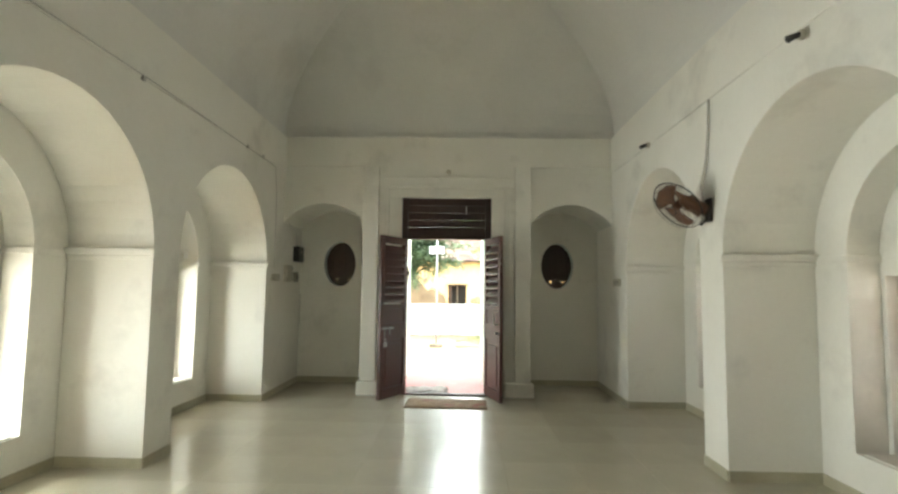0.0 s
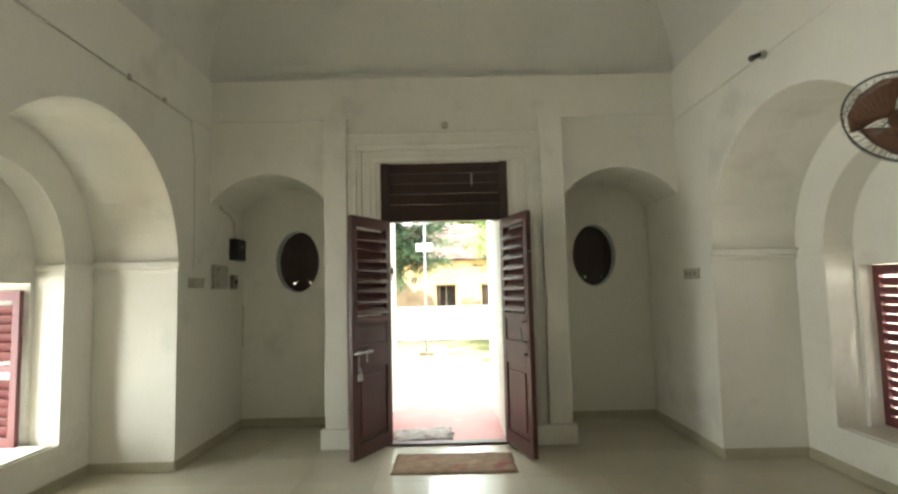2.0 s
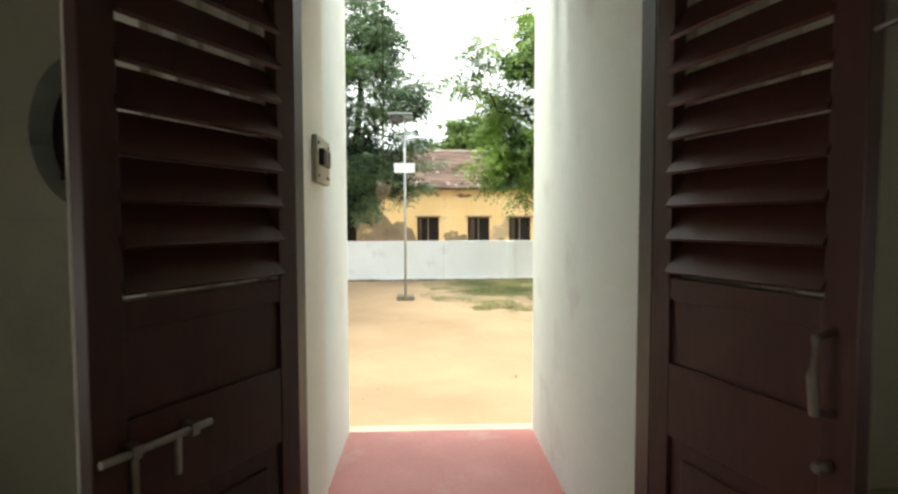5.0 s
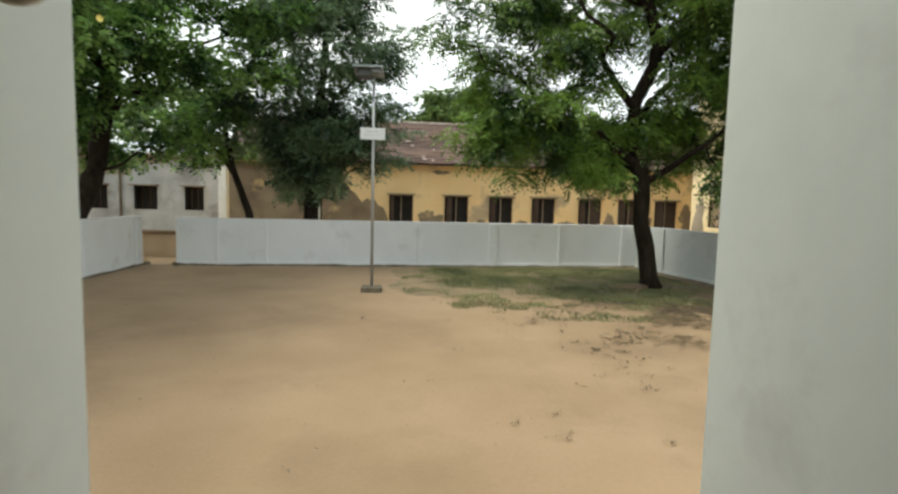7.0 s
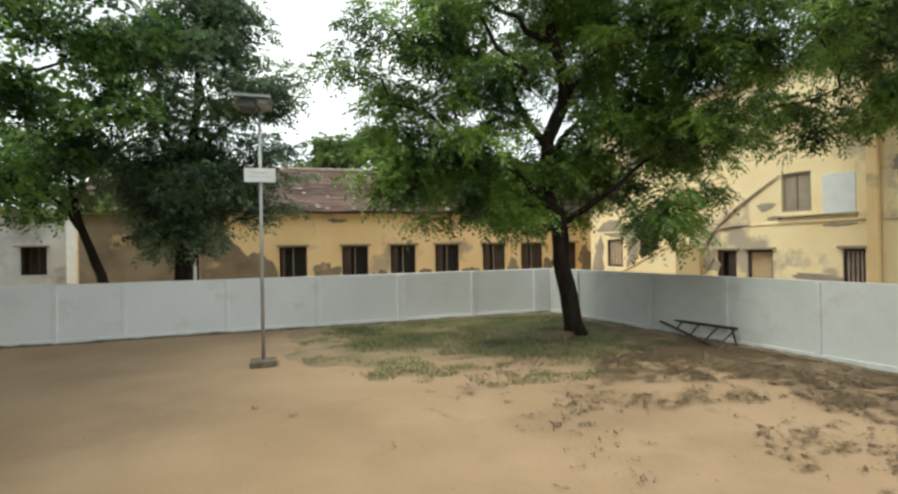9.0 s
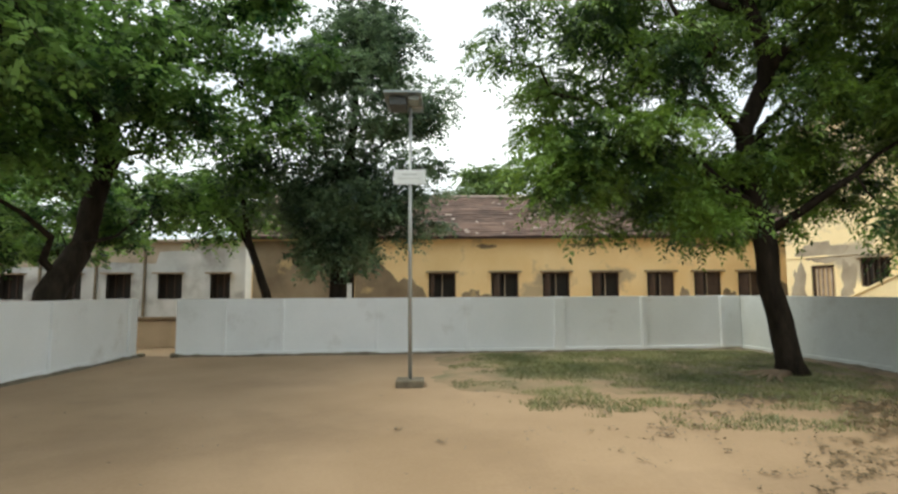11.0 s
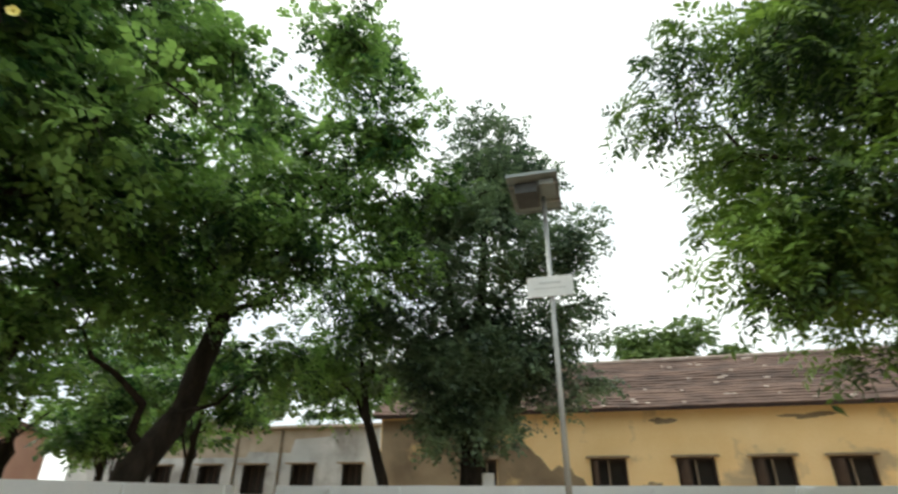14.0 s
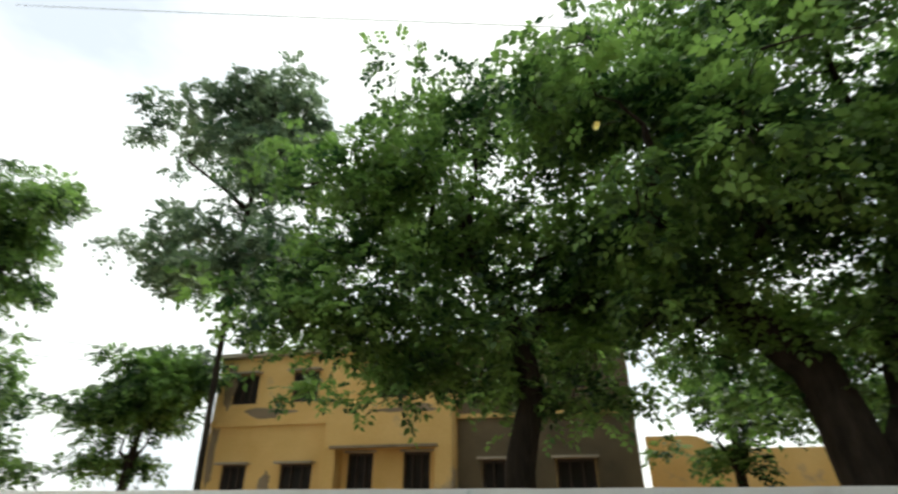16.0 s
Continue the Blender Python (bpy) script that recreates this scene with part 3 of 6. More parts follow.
yard_wall("yard_wall_north", (-7.62, 18.95), (8.98, 19.82), 0.645, 0.23, 1, [(1.32, 0.10, 0.05), (2.9, 0.12, 0.03), (5.55, 0.10, 0.03), (8.17, 0.14, 0.04), (10.86, 0.30, 0.05), (13.4, 0.12, 0.04), (15.85, 0.14, 0.05)], "whitewashed plaster boundary wall with shallow pilasters")
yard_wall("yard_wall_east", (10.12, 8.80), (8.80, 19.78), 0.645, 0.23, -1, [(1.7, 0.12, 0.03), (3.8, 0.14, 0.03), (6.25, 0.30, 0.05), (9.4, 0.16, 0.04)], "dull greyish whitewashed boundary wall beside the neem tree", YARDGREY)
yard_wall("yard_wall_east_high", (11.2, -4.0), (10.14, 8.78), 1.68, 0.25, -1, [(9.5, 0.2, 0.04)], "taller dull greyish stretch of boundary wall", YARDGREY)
yard_wall("yard_wall_west", (-8.75, 18.95), (-8.95, -6.0), 0.66, 0.23, -1, [(0.18, 0.34, 0.04), (3.1, 0.16, 0.04), (6.0, 0.16, 0.04), (9.0, 0.16, 0.04), (12, 0.16, 0.04)], "whitewashed plaster boundary wall under the trees")
lw = tagged(new("lane_wall"), "low tan earthen block with dark brown coping behind the wall gap", "wall", kind="structure")
part("wall_body", boxes((-10.4, -7.7, 21.4, 21.8, GROUND, -0.10), bevel=0.03), LANE, lw)
part("coping", boxes((-10.45, -7.65, 21.34, 21.86, -0.10, 0.03), bevel=0.03), SOIL, lw, "dark brown coping")
bm = bmesh.new()
rnd = random.Random(15)
for k in range(9):
    x, y, r = rnd.uniform(-8.65, -7.5), rnd.uniform(18.75, 19.1), rnd.uniform(0.05, 0.13)
    if -8.45 < x < -7.75:
        continue
    box(bm, -r, r, -r * 0.8, r * 0.7, 0, r * 0.9, bevel=r * 0.25, m=pose(x, y, GROUND - 0.01, rnd.uniform(-9, 9), 0, rnd.uniform(0, 90)))
tagged(part("rubble", bm, DARKBROWN), "dark broken lumps beside the wall gap", "rubble", kind="stuff")


# ---------------------------------------------------------------- buildings behind the walls
def window_unit(parent, w, h, m, dark=WINDARK, hood=GREYPLASTER, deep=0.18, bars=3, cap=True, out=0.10, leaves=0, curtain=False, bar_mat=None, ajar=0.0):
    """A deep-set window: dark backing for the unlit room, frame, bars or shutter leaves, and a projecting lintel."""
    win = new("window", None)
    win.parent = parent
    win.matrix_basis = m
    # Near-black board paints in the darkness of a room that is not modelled.
    part("dark_backing", boxes((-w / 2, w / 2, deep - 0.02, deep, 0.0, h)), VOID, win)
    bm = boxes((-w / 2, -w / 2 + 0.07, 0.05, deep - 0.02, 0, h), (w / 2 - 0.07, w / 2, 0.05, deep - 0.02, 0, h), (-w / 2 + 0.07, w / 2 - 0.07, 0.05, deep - 0.02, h - 0.08, h), (-w / 2 + 0.07, w / 2 - 0.07, 0.05, deep - 0.02, 0, 0.06))
    part("frame", bm, dark, win)
    for k in range(bars):
        x = -w / 2 + w * (k + 1) / (bars + 1)
        part("bar", boxes((x - 0.025, x + 0.025, 0.07, deep - 0.03, 0.06, h - 0.08)), bar_mat or dark, win)
    for k in range(leaves):
        lw_ = (w - 0.16) / 2
        bm = boxes((0.004, lw_ - 0.012, 0.0, 0.035, 0.065, h - 0.09), (0.06, lw_ - 0.07, -0.012, 0.0, 0.12, h * 0.45), (0.06, lw_ - 0.07, -0.012, 0.0, h * 0.52, h - 0.15))
        e = 1 if k == 0 else -1
        leaf = part("shutter_leaf", bm, dark, win, "dark weathered shutter leaf")
        leaf.matrix_basis = Matrix.Translation((-e * (w / 2 - 0.072), 0.09, 0)) @ Matrix.Scale(e, 4, (1, 0, 0)) @ Matrix.Rotation(-radians(ajar if k == 0 else 0), 4, "Z")
    if curtain:
        bm = bmesh.new()
        prev = None
        for i in range(25):
            x = -w / 2 + 0.08 + (w - 0.16) * i / 24
            row = [bm.verts.new((x, 0.12 + 0.014 * math.sin(i * 1.9), z)) for z in (0.1, h - 0.1)]
            if prev:
                bm.faces.new((prev[0], row[0], row[1], prev[1]))
            prev = row
        part("curtain", bm, CURTAIN, win, "faded tan curtain")
    if cap:
        part("lintel", boxes((-w / 2 - 0.12, w / 2 + 0.12, -out, 0.03, h + 0.005, h + 0.085), bevel=0.015), hood, win)
    return win


def facade(name, x0, x1, z0, z1, holes, thick, mat, m, parent):
    bm = slab([(x0, z0), (x1, z0), (x1, z1), (x0, z1)], holes, "y", 0.0, thick)
    ob = part(name, bm, mat, parent)
    ob.matrix_basis = m
    return ob


def ragged(cu, cz, ru, rz, seed, n=36):
    """An uneven patch outline round a middle."""
    out = []
    for i in range(n):
        c, q = math.cos(i * math.tau / n), math.sin(i * math.tau / n)
        k = 0.8 + 0.55 * noise.noise(Vector((c * 1.3, q * 1.3, seed * 3.7))) + 0.25 * noise.noise(Vector((c * 4, q * 4, seed * 1.9)))
        out.append((cu + ru * k * c, cz + rz * k * q))
    return out


# long yellow building with the tiled roof
lb = thing("yellow_building", "long yellow limewashed building with weathered clay tile roof", "building")
WX = [(-0.14, 1.25), (2.78, 1.27), (5.18, 1.27), (7.5, 1.27), (10.1, 1.27), (12.32, 1.27), (14.4, 1.25), (16.9, 1.25), (-4.6, 0.77)]
WZ0, WZ1, FY = 0.05, 1.66, 28.4
holes = [[(c - w / 2, WZ0), (c + w / 2, WZ0), (c + w / 2, WZ1), (c - w / 2, WZ1)] for c, w in WX]
facade("wall", -8.95, 20.0, GROUND, 3.28, holes, 0.35, YELLOW, Matrix.Translation((0, FY, 0)), lb)
for r in ((-8.95, 20.0, FY + 8.0, FY + 8.3, GROUND, 3.28), (-8.95, -8.65, FY + 0.36, FY + 7.99, GROUND, 3.28), (19.7, 20.0, FY + 0.36, FY + 7.99, GROUND, 3.28)):
    part("wall", boxes(r), YELLOW, lb)
edge = [(-0.78, GROUND)]
for k in range(60):
    x = -0.8 - 8.1 * k / 59
    edge.append((x, min(3.2, 0.35 + 1.0 * (-x - 0.8) ** 0.62 + 0.45 * noise.noise(Vector((x * 1.1, 3, 0))) + 0.22 * noise.noise(Vector((x * 3.4, 7, 0))))))
part("bare_patch", slab(edge + [(-8.9, GROUND)], [[(c - w / 2 - 0.02, WZ0), (c + w / 2 + 0.02, WZ0), (c + w / 2 + 0.02, WZ1), (c - w / 2 - 0.02, WZ1)] for c, w in WX[8:]], "y", FY - 0.012, FY - 0.002), BROWNPLASTER, lb, "bare brown plaster where the limewash has fallen")
for c, w in WX:
    window_unit(lb, w, WZ1 - WZ0, Matrix.Translation((c, FY, WZ0)), hood=BROWNPLASTER, bars=1, bar_mat=GREYPLASTER, leaves=1 if c < 9 else 2, ajar=(72, 65, 78, 60)[int(c * 7) % 4], out=0.22)
for k, (c, z, ru, rz) in enumerate(((1.31, 0.30, 0.78, 0.62), (3.98, 0.10, 0.55, 0.35), (6.34, 0.05, 0.5, 0.35), (8.8, 0.15, 0.62, 0.45), (11.2, 0.35, 0.45, 0.6), (13.36, 0.4, 0.36, 0.7), (15.65, 0.6, 0.58, 0.9), (1.9, 2.9, 0.5, 0.16), (6.6, 2.95, 0.8, 0.12), (12.0, 2.9, 0.9, 0.16))):
    part("bare_patch", slab(ragged(c, z, ru, rz, 50 + k), [], "y", FY - 0.012, FY - 0.002), BROWNPLASTER, lb, "bare brown plaster where the limewash has fallen")
# Plain white box in the lower part of this opening.
part("white_panel", boxes((-4.87, -4.33, FY + 0.02, FY + 0.045, 0.08, 1.20), bevel=0.004), SIGN, lb, "white panel in the lower part of the opening")
part("eave_board", boxes((-9.15, 20.2, FY - 0.45, FY - 0.38, 3.22, 3.36), (-9.15, 20.2, FY - 0.38, FY + 0.01, 3.3, 3.34)), DARKWOOD, lb)
part("gable", slab([(FY, 3.29), (FY + 8.3, 3.29), (FY + 4.15, 5.75)], [], "x", -8.93, -8.65), YELLOW, lb)
# tile courses: each course a stepped, slightly wavy row
ya, za, yb, zb = FY - 0.5, 3.32, FY + 4.15, 5.95
n = 20
for k in range(n):
    bm = bmesh.new()
    y0, z0 = ya + (yb - ya) * k / n, za + (zb - za) * k / n
    y1, z1 = ya + (yb - ya) * (k + 1.12) / n, za + (zb - za) * (k + 1.12) / n
    prev = None
    for i in range(95):
        x = -9.25 + 29.55 * i / 94
        j = 0.03 * noise.noise(Vector((x * 1.3, k * 1.7, 0))) + 0.06 * noise.noise(Vector((x * 0.25, k * 0.2, 7)))
        row = [bm.verts.new((x, y0, z0 + 0.05 + j)), bm.verts.new((x, y1, z1 + 0.02 + j)), bm.verts.new((x, y0, z0 + 0.005 + j))]
        if prev:
            bm.faces.new((prev[0], row[0], row[1], prev[1]))
            bm.faces.new((prev[2], row[2], row[0], prev[0]))
        prev = row
    part("tile_course", bm, ROOFTILE, lb)
part("roof_rear", slab([(yb, zb), (FY + 8.8, 3.3), (FY + 8.8, 3.2), (yb, zb - 0.1)], [], "x", -9.25, 20.3), ROOFTILE, lb)
part("ridge", rod([(-9.25, yb, zb + 0.06), (6, yb, zb + 0.05), (20.3, yb, zb + 0.08)], 0.09, 8), MORTAR, lb, "pale mortared ridge")
rnd = random.Random(4)
for i in range(70):
    bm = bmesh.new()
    x, k = rnd.uniform(-2, 18), n * rnd.random() ** 1.6
    y, z = ya + (yb - ya) * k / n, za + (zb - za) * k / n
    box(bm, -rnd.uniform(0.04, 0.13), rnd.uniform(0.04, 0.10), -0.06, 0.06, -0.01, 0.012, m=pose(x, y, z + 0.09, 29.5, rnd.uniform(-4, 4), rnd.uniform(-8, 8)))
    part("patched_tile", bm, MORTAR, lb)

# two-storey pale yellow building to the east
eb = thing("east_building", "two-storey pale yellow building with peeling limewash and dark windows", "building")
EM = Matrix.Translation((16.35, 12.0, 0)) @ Matrix.Rotation(radians(98.0), 4, "Z")   # along its front, u runs north
# front seen from the yard: u from -6 (south) to 13 (north)
ew = [(6.36, 0.0, 0.80, 1.20), (5.07, 0.0, 0.92, 1.21), (2.11, 0.0, 0.62, 1.23), (3.78, 2.47, 0.96, 1.30), (-0.30, 3.55, 1.15, 1.10), (-0.35, 1.25, 1.62, 1.00), (10.15, 0.9, 1.1, 1.03), (12.27, 0.45, 1.05, 1.30)]
holes = [[(u - w / 2, z), (u + w / 2, z), (u + w / 2, z + h), (u - w / 2, z + h)] for u, z, w, h in ew]
facade("wall", -8.0, 14.0, GROUND, 7.2, holes, -0.35, PALEYELLOW, EM, eb)
for r in ((-8.0, 14.0, -6.4, -6.05, GROUND, 7.2), (-8.0, -7.65, -6.04, -0.36, GROUND, 7.2), (13.65, 14.0, -6.04, -0.36, GROUND, 7.2)):
    o = part("wall", boxes(r), PALEYELLOW, eb)
    o.matrix_basis = EM
o = part("roof", boxes((-8.2, 14.2, -6.6, 0.25, 7.204, 7.42), bevel=0.02), GREYPLASTER, eb)
o.matrix_basis = EM
for u, z, w, h in ew:
    window_unit(eb, w, h, EM @ Matrix.Translation((u, 0, z)) @ Matrix.Rotation(math.pi, 4, "Z"), dark=GREYPLASTER if u == 3.78 else WINDARK, bars=0 if u in (6.36, 5.07, 3.78) else 4, cap=h < 1.25, curtain=u in (5.07, 12.27), leaves=2 if u in (6.36, 3.78) else 0, ajar=40 if u == 6.36 else 0, bar_mat=MORTAR if u in (2.11, 12.27) else WINDARK)
for a, b, d, z in ((-8.0, 4.35, 0.06, 2.10), (4.35, 14.0, 0.03, 2.06)):
    o = part("string_course", boxes((a, b, 0.002, d, z, z + 0.07), bevel=0.008), PALEYELLOW, eb)
    o.matrix_basis = EM
o = part("corner_pier", boxes((1.38, 1.68, 0.061, 0.16, GROUND, 7.2), bevel=0.01), YELLOW, eb, "brighter yellow pilaster strip")
o.matrix_basis = EM
o = part("blind_panel", boxes((2.02, 2.95, 0.002, 0.03, 2.34, 3.58), bevel=0.01), SIGN, eb, "pale plastered-up window panel")
o.matrix_basis = EM
o = part("sill_ledge", boxes((1.95, 4.4, 0.002, 0.14, 2.30, 2.335), bevel=0.008), GREYPLASTER, eb)
o.matrix_basis = EM
o = part("ledge", boxes((0.20, 0.72, 0.002, 0.20, 2.64, 2.72), bevel=0.012), GREYPLASTER, eb)
o.matrix_basis = EM


for pts in (ragged(4.8, 2.72, 0.36, 0.20, 3), ragged(7.0, 0.75, 0.5, 0.42, 5), ragged(2.5, 1.98, 0.55, 0.09, 8), ragged(3.2, 0.28, 0.9, 0.16, 9), ragged(0.75, 3.7, 0.4, 0.55, 12), ragged(4.5, 2.28, 0.35, 0.10, 13), ragged(12.3, 2.25, 1.2, 0.45, 14), ragged(11.2, 0.9, 0.4, 1.2, 16), ragged(13.4, 0.9, 0.5, 1.2, 17)):
    o = part("bare_patch", slab(pts, [], "y", 0.002, 0.011), GREYPLASTER, eb, "bare grey plaster where limewash fell")
    o.matrix_basis = EM
bm = bmesh.new()
for pts in (((9.3, 0.03, 1.15), (8.3, 0.05, 1.2), (7.26, 0.05, 1.30), (6.84, 0.05, 1.98), (5.86, 0.05, 2.78), (4.96, 0.04, 3.34), (4.3, 0.04, 3.74)), ((6.84, 0.05, 1.98), (7.2, 0.05, 2.42), (7.66, 0.04, 2.46)), ((6.4, 0.05, 2.35), (6.31, 0.05, 2.63), (6.5, 0.04, 3.5)), ((6.84, 0.05, 2.0), (6.0, 0.05, 2.1), (5.4, 0.03, 2.12)), ((7.2, 0.05, 1.35), (6.9, 0.05, 0.9), (7.3, 0.03, 0.3))):
    tube(bm, pts, [0.07, 0.065, 0.06, 0.055, 0.045, 0.035, 0.02][-len(pts):], 6)
o = part("dry_creeper", bm, MORTAR, eb, "dry grey creeper stems climbing the wall")
o.matrix_basis = EM
gable = thing("lean_to", "pale sloping stair wing beside the yellow buildings", "outbuilding")
o = part("coping", slab([(7.25, 1.374), (7.8, 1.324), (10.65, 0.084), (10.65, 0.14), (7.82, 1.39), (7.25, 1.44)], [], "y", 0.25, 1.65), PALEYELLOW, gable)
o.matrix_basis = EM
o = part("wall", slab([(7.3, GROUND), (10.6, GROUND), (10.6, 0.10), (7.8, 1.32), (7.3, 1.37)], [], "y", 0.3, 1.6), PALEYELLOW, gable)
o.matrix_basis = EM

# white house to the west of the lane
wh = thing("white_house", "weathered white single-storey house with small hooded windows, tree shade in its tone", "house")
WW = [(-25.0, 1.3), (-21.75, 1.4), (-18.9, 1.4), (-15.95, 1.4), (-13.05, 1.15)]
holes = [[(c - w / 2, 0.45), (c + w / 2, 0.45), (c + w / 2, 1.9), (c - w / 2, 1.9)] for c, w in WW]
facade("wall", -32.0, -11.2, GROUND, 3.75, holes, 0.3, WHITEHOUSE, Matrix.Translation((0, 34.8, 0)), wh)
for r in ((-11.5, -11.2, 35.11, 43, GROUND, 3.75), (-32, -31.7, 35.11, 43, GROUND, 3.75), (-32, -11.2, 43.01, 43.3, GROUND, 3.75)):
    part("wall", boxes(r), WHITEHOUSE, wh)
for c, w in WW:
    # Frames and leaves share the painted near-black of the unlit rooms.
    window_unit(wh, w, 1.45, Matrix.Translation((c, 34.8, 0.45)), dark=VOID, hood=BROWNPLASTER, bars=2, bar_mat=WINDARK, out=0.5, leaves=1, ajar=70)
part("corner_strip", boxes((-11.55, -11.1, 34.62, 34.795, GROUND, 3.75), bevel=0.02), SIGN, wh, "bright white corner strip")
part("stained_band", slab([(-32, 2.35), (-19.6, 2.3), (-19.4, 2.6), (-16.8, 2.5), (-16.6, 3.2), (-14.5, 3.3), (-14.3, 3.72), (-32, 3.72)], [], "y", 34.785, 34.797), GREYPLASTER, wh, "grey rain-stained upper wall")
for x, z in ((-23.4, 3.7), (-20.2, 5.4), (-17.4, 3.7)):
    part("drain_pipe", rod([(x, 34.72, GROUND), (x, 34.72, z)], 0.075, 8), DARKBROWN, wh, "dark vertical drain pipe")
part("roof", boxes((-32.2, -11.0, 34.4, 43.4, 3.754, 3.9), bevel=0.02), GREYPLASTER, wh)
part("parapet", boxes((-26.0, -19.0, 34.6, 34.9, 3.91, 4.35)), GREYPLASTER, wh)
part("upper_sheet", slab([(36.0, 3.95), (42.0, 5.2), (42.0, 5.1), (36.0, 3.91)], [], "x", -24.0, -12.5), SHEET, wh, "pale bluish roof sheeting")

# yellow two-storey house to the west, behind the trees
yh = thing("west_building", "two-storey yellow building with hooded windows and a balcony porch", "building")
YM = Matrix.Translation((-18.2, 0.0, 0)) @ Matrix.Rotation(radians(90), 4, "Z")       # u is the world's y
yw = [(-3.83, 0.25, 1.02, 1.43), (-1.30, 0.25, 1.24, 1.43), (1.15, 0.0, 0.95, 2.0), (3.2, 0.0, 0.95, 2.0), (6.0, 0.25, 1.1, 1.45), (8.45, 0.25, 1.2, 1.45), (-3.88, 3.85, 1.1, 1.12), (-1.3, 3.85, 1.1, 1.12), (2.2, 3.85, 1.2, 1.12), (6.0, 3.85, 1.1, 1.12), (8.45, 3.85, 1.1, 1.12)]
holes = [[(u - w / 2, z), (u + w / 2, z), (u + w / 2, z + h), (u - w / 2, z + h)] for u, z, w, h in yw]
facade("wall", -5.15, 10.4, GROUND, 5.62, holes, 0.3, OCHRE, YM, yh)
for r in ((-5.15, 10.4, 7.0, 7.3, GROUND, 5.62), (-5.15, -4.85, 0.31, 6.99, GROUND, 5.62), (10.1, 10.4, 0.31, 6.99, GROUND, 5.62)):
    o = part("wall", boxes(r), OCHRE, yh)
    o.matrix_basis = YM
for u, z, w, h in yw:
    window_unit(yh, w, h, YM @ Matrix.Translation((u, 0, z)), bars=2, out=0.32 if not 0.5 < u < 4 else 0.06)
for a, b in ((-5.15, 0.0), (4.62, 10.4)):
    o = part("string_course", boxes((a, b, -0.12, -0.002, 3.02, 3.16), bevel=0.015), OCHRE, yh)
    o.matrix_basis = YM
# Darker brown sheet laid over the wall of the northern wing.
o = part("dark_wing_face", slab([(4.63, GROUND), (10.38, GROUND), (10.38, 5.6), (4.63, 5.6)], [[(u - w / 2 - 0.02, z - 0.02), (u + w / 2 + 0.02, z - 0.02), (u + w / 2 + 0.02, z + h + 0.1), (u - w / 2 - 0.02, z + h + 0.1)] for u, z, w, h in yw if u > 5], "y", -0.03, -0.002), DARKPLASTER, yh, "dark brown plaster sheet over the northern wing")
o.matrix_basis = YM
for a, b in ((0.02, 0.46), (3.98, 4.58)):
    o = part("porch_pier", boxes((a, b, -0.62, -0.002, GROUND, 2.098), bevel=0.015), OCHRE, yh)
    o.matrix_basis = YM
o = part("porch_parapet", boxes((0.02, 4.58, -0.62, -0.002, 2.10, 3.55), bevel=0.015), OCHRE, yh, "stained yellow parapet above the porch")
o.matrix_basis = YM
o = part("porch_hood", boxes((0.3, 4.1, -0.80, -0.622, 2.10, 2.19), bevel=0.012), BROWNPLASTER, yh, "weathered brown hood over the porch")
o.matrix_basis = YM
for pts in (ragged(-4.9, 2.2, 0.22, 1.6, 31), ragged(-2.6, 3.5, 1.2, 0.22, 32), ragged(-2.5, 0.9, 0.3, 0.6, 33), ragged(-4.6, 4.6, 0.3, 0.9, 34)):
    o = part("stain_patch", slab(pts, [], "y", -0.011, -0.002), BROWNPLASTER, yh, "bare brown plaster where limewash fell")
    o.matrix_basis = YM
o = part("stain_patch", slab(ragged(2.9, 3.35, 1.3, 0.16, 35), [], "y", -0.631, -0.622), BROWNPLASTER, yh, "rain-stained parapet top")
o.matrix_basis = YM
o = part("roof", boxes((-5.35, 10.6, -0.3, 7.5, 5.624, 5.80), bevel=0.02), GREYPLASTER, yh)
o.matrix_basis = YM
lowy = thing("round_topped_wall", "yellow wall with rounded gable end beyond the trees", "wall")
o = part("wall_body", slab([(0, GROUND), (2.4, GROUND)] + [(2.4, 1.9)] + arc(1.5, 1.9, 0.9, 0.78, 0, 90, 8) + [(0, 2.68)], [], "x", -22.3, -22.0), OCHRE, lowy)
o.location = (0, 11.0, 0)
o = part("wall_run", boxes((-22.3, -22.0, 13.41, 18.5, GROUND, 2.2), bevel=0.02), OCHRE, lowy)
ph = thing("pink_house", "low pink house seen between the trunks", "house")
part("wall", boxes((-27.0, -24.0, 21.8, 26.6, GROUND, 2.9), bevel=0.02), PINK, ph)
part("roof", slab([(21.5, 2.91), (26.9, 2.91), (24.2, 3.3)], [], "x", -27.3, -23.8), ROOFTILE, ph)


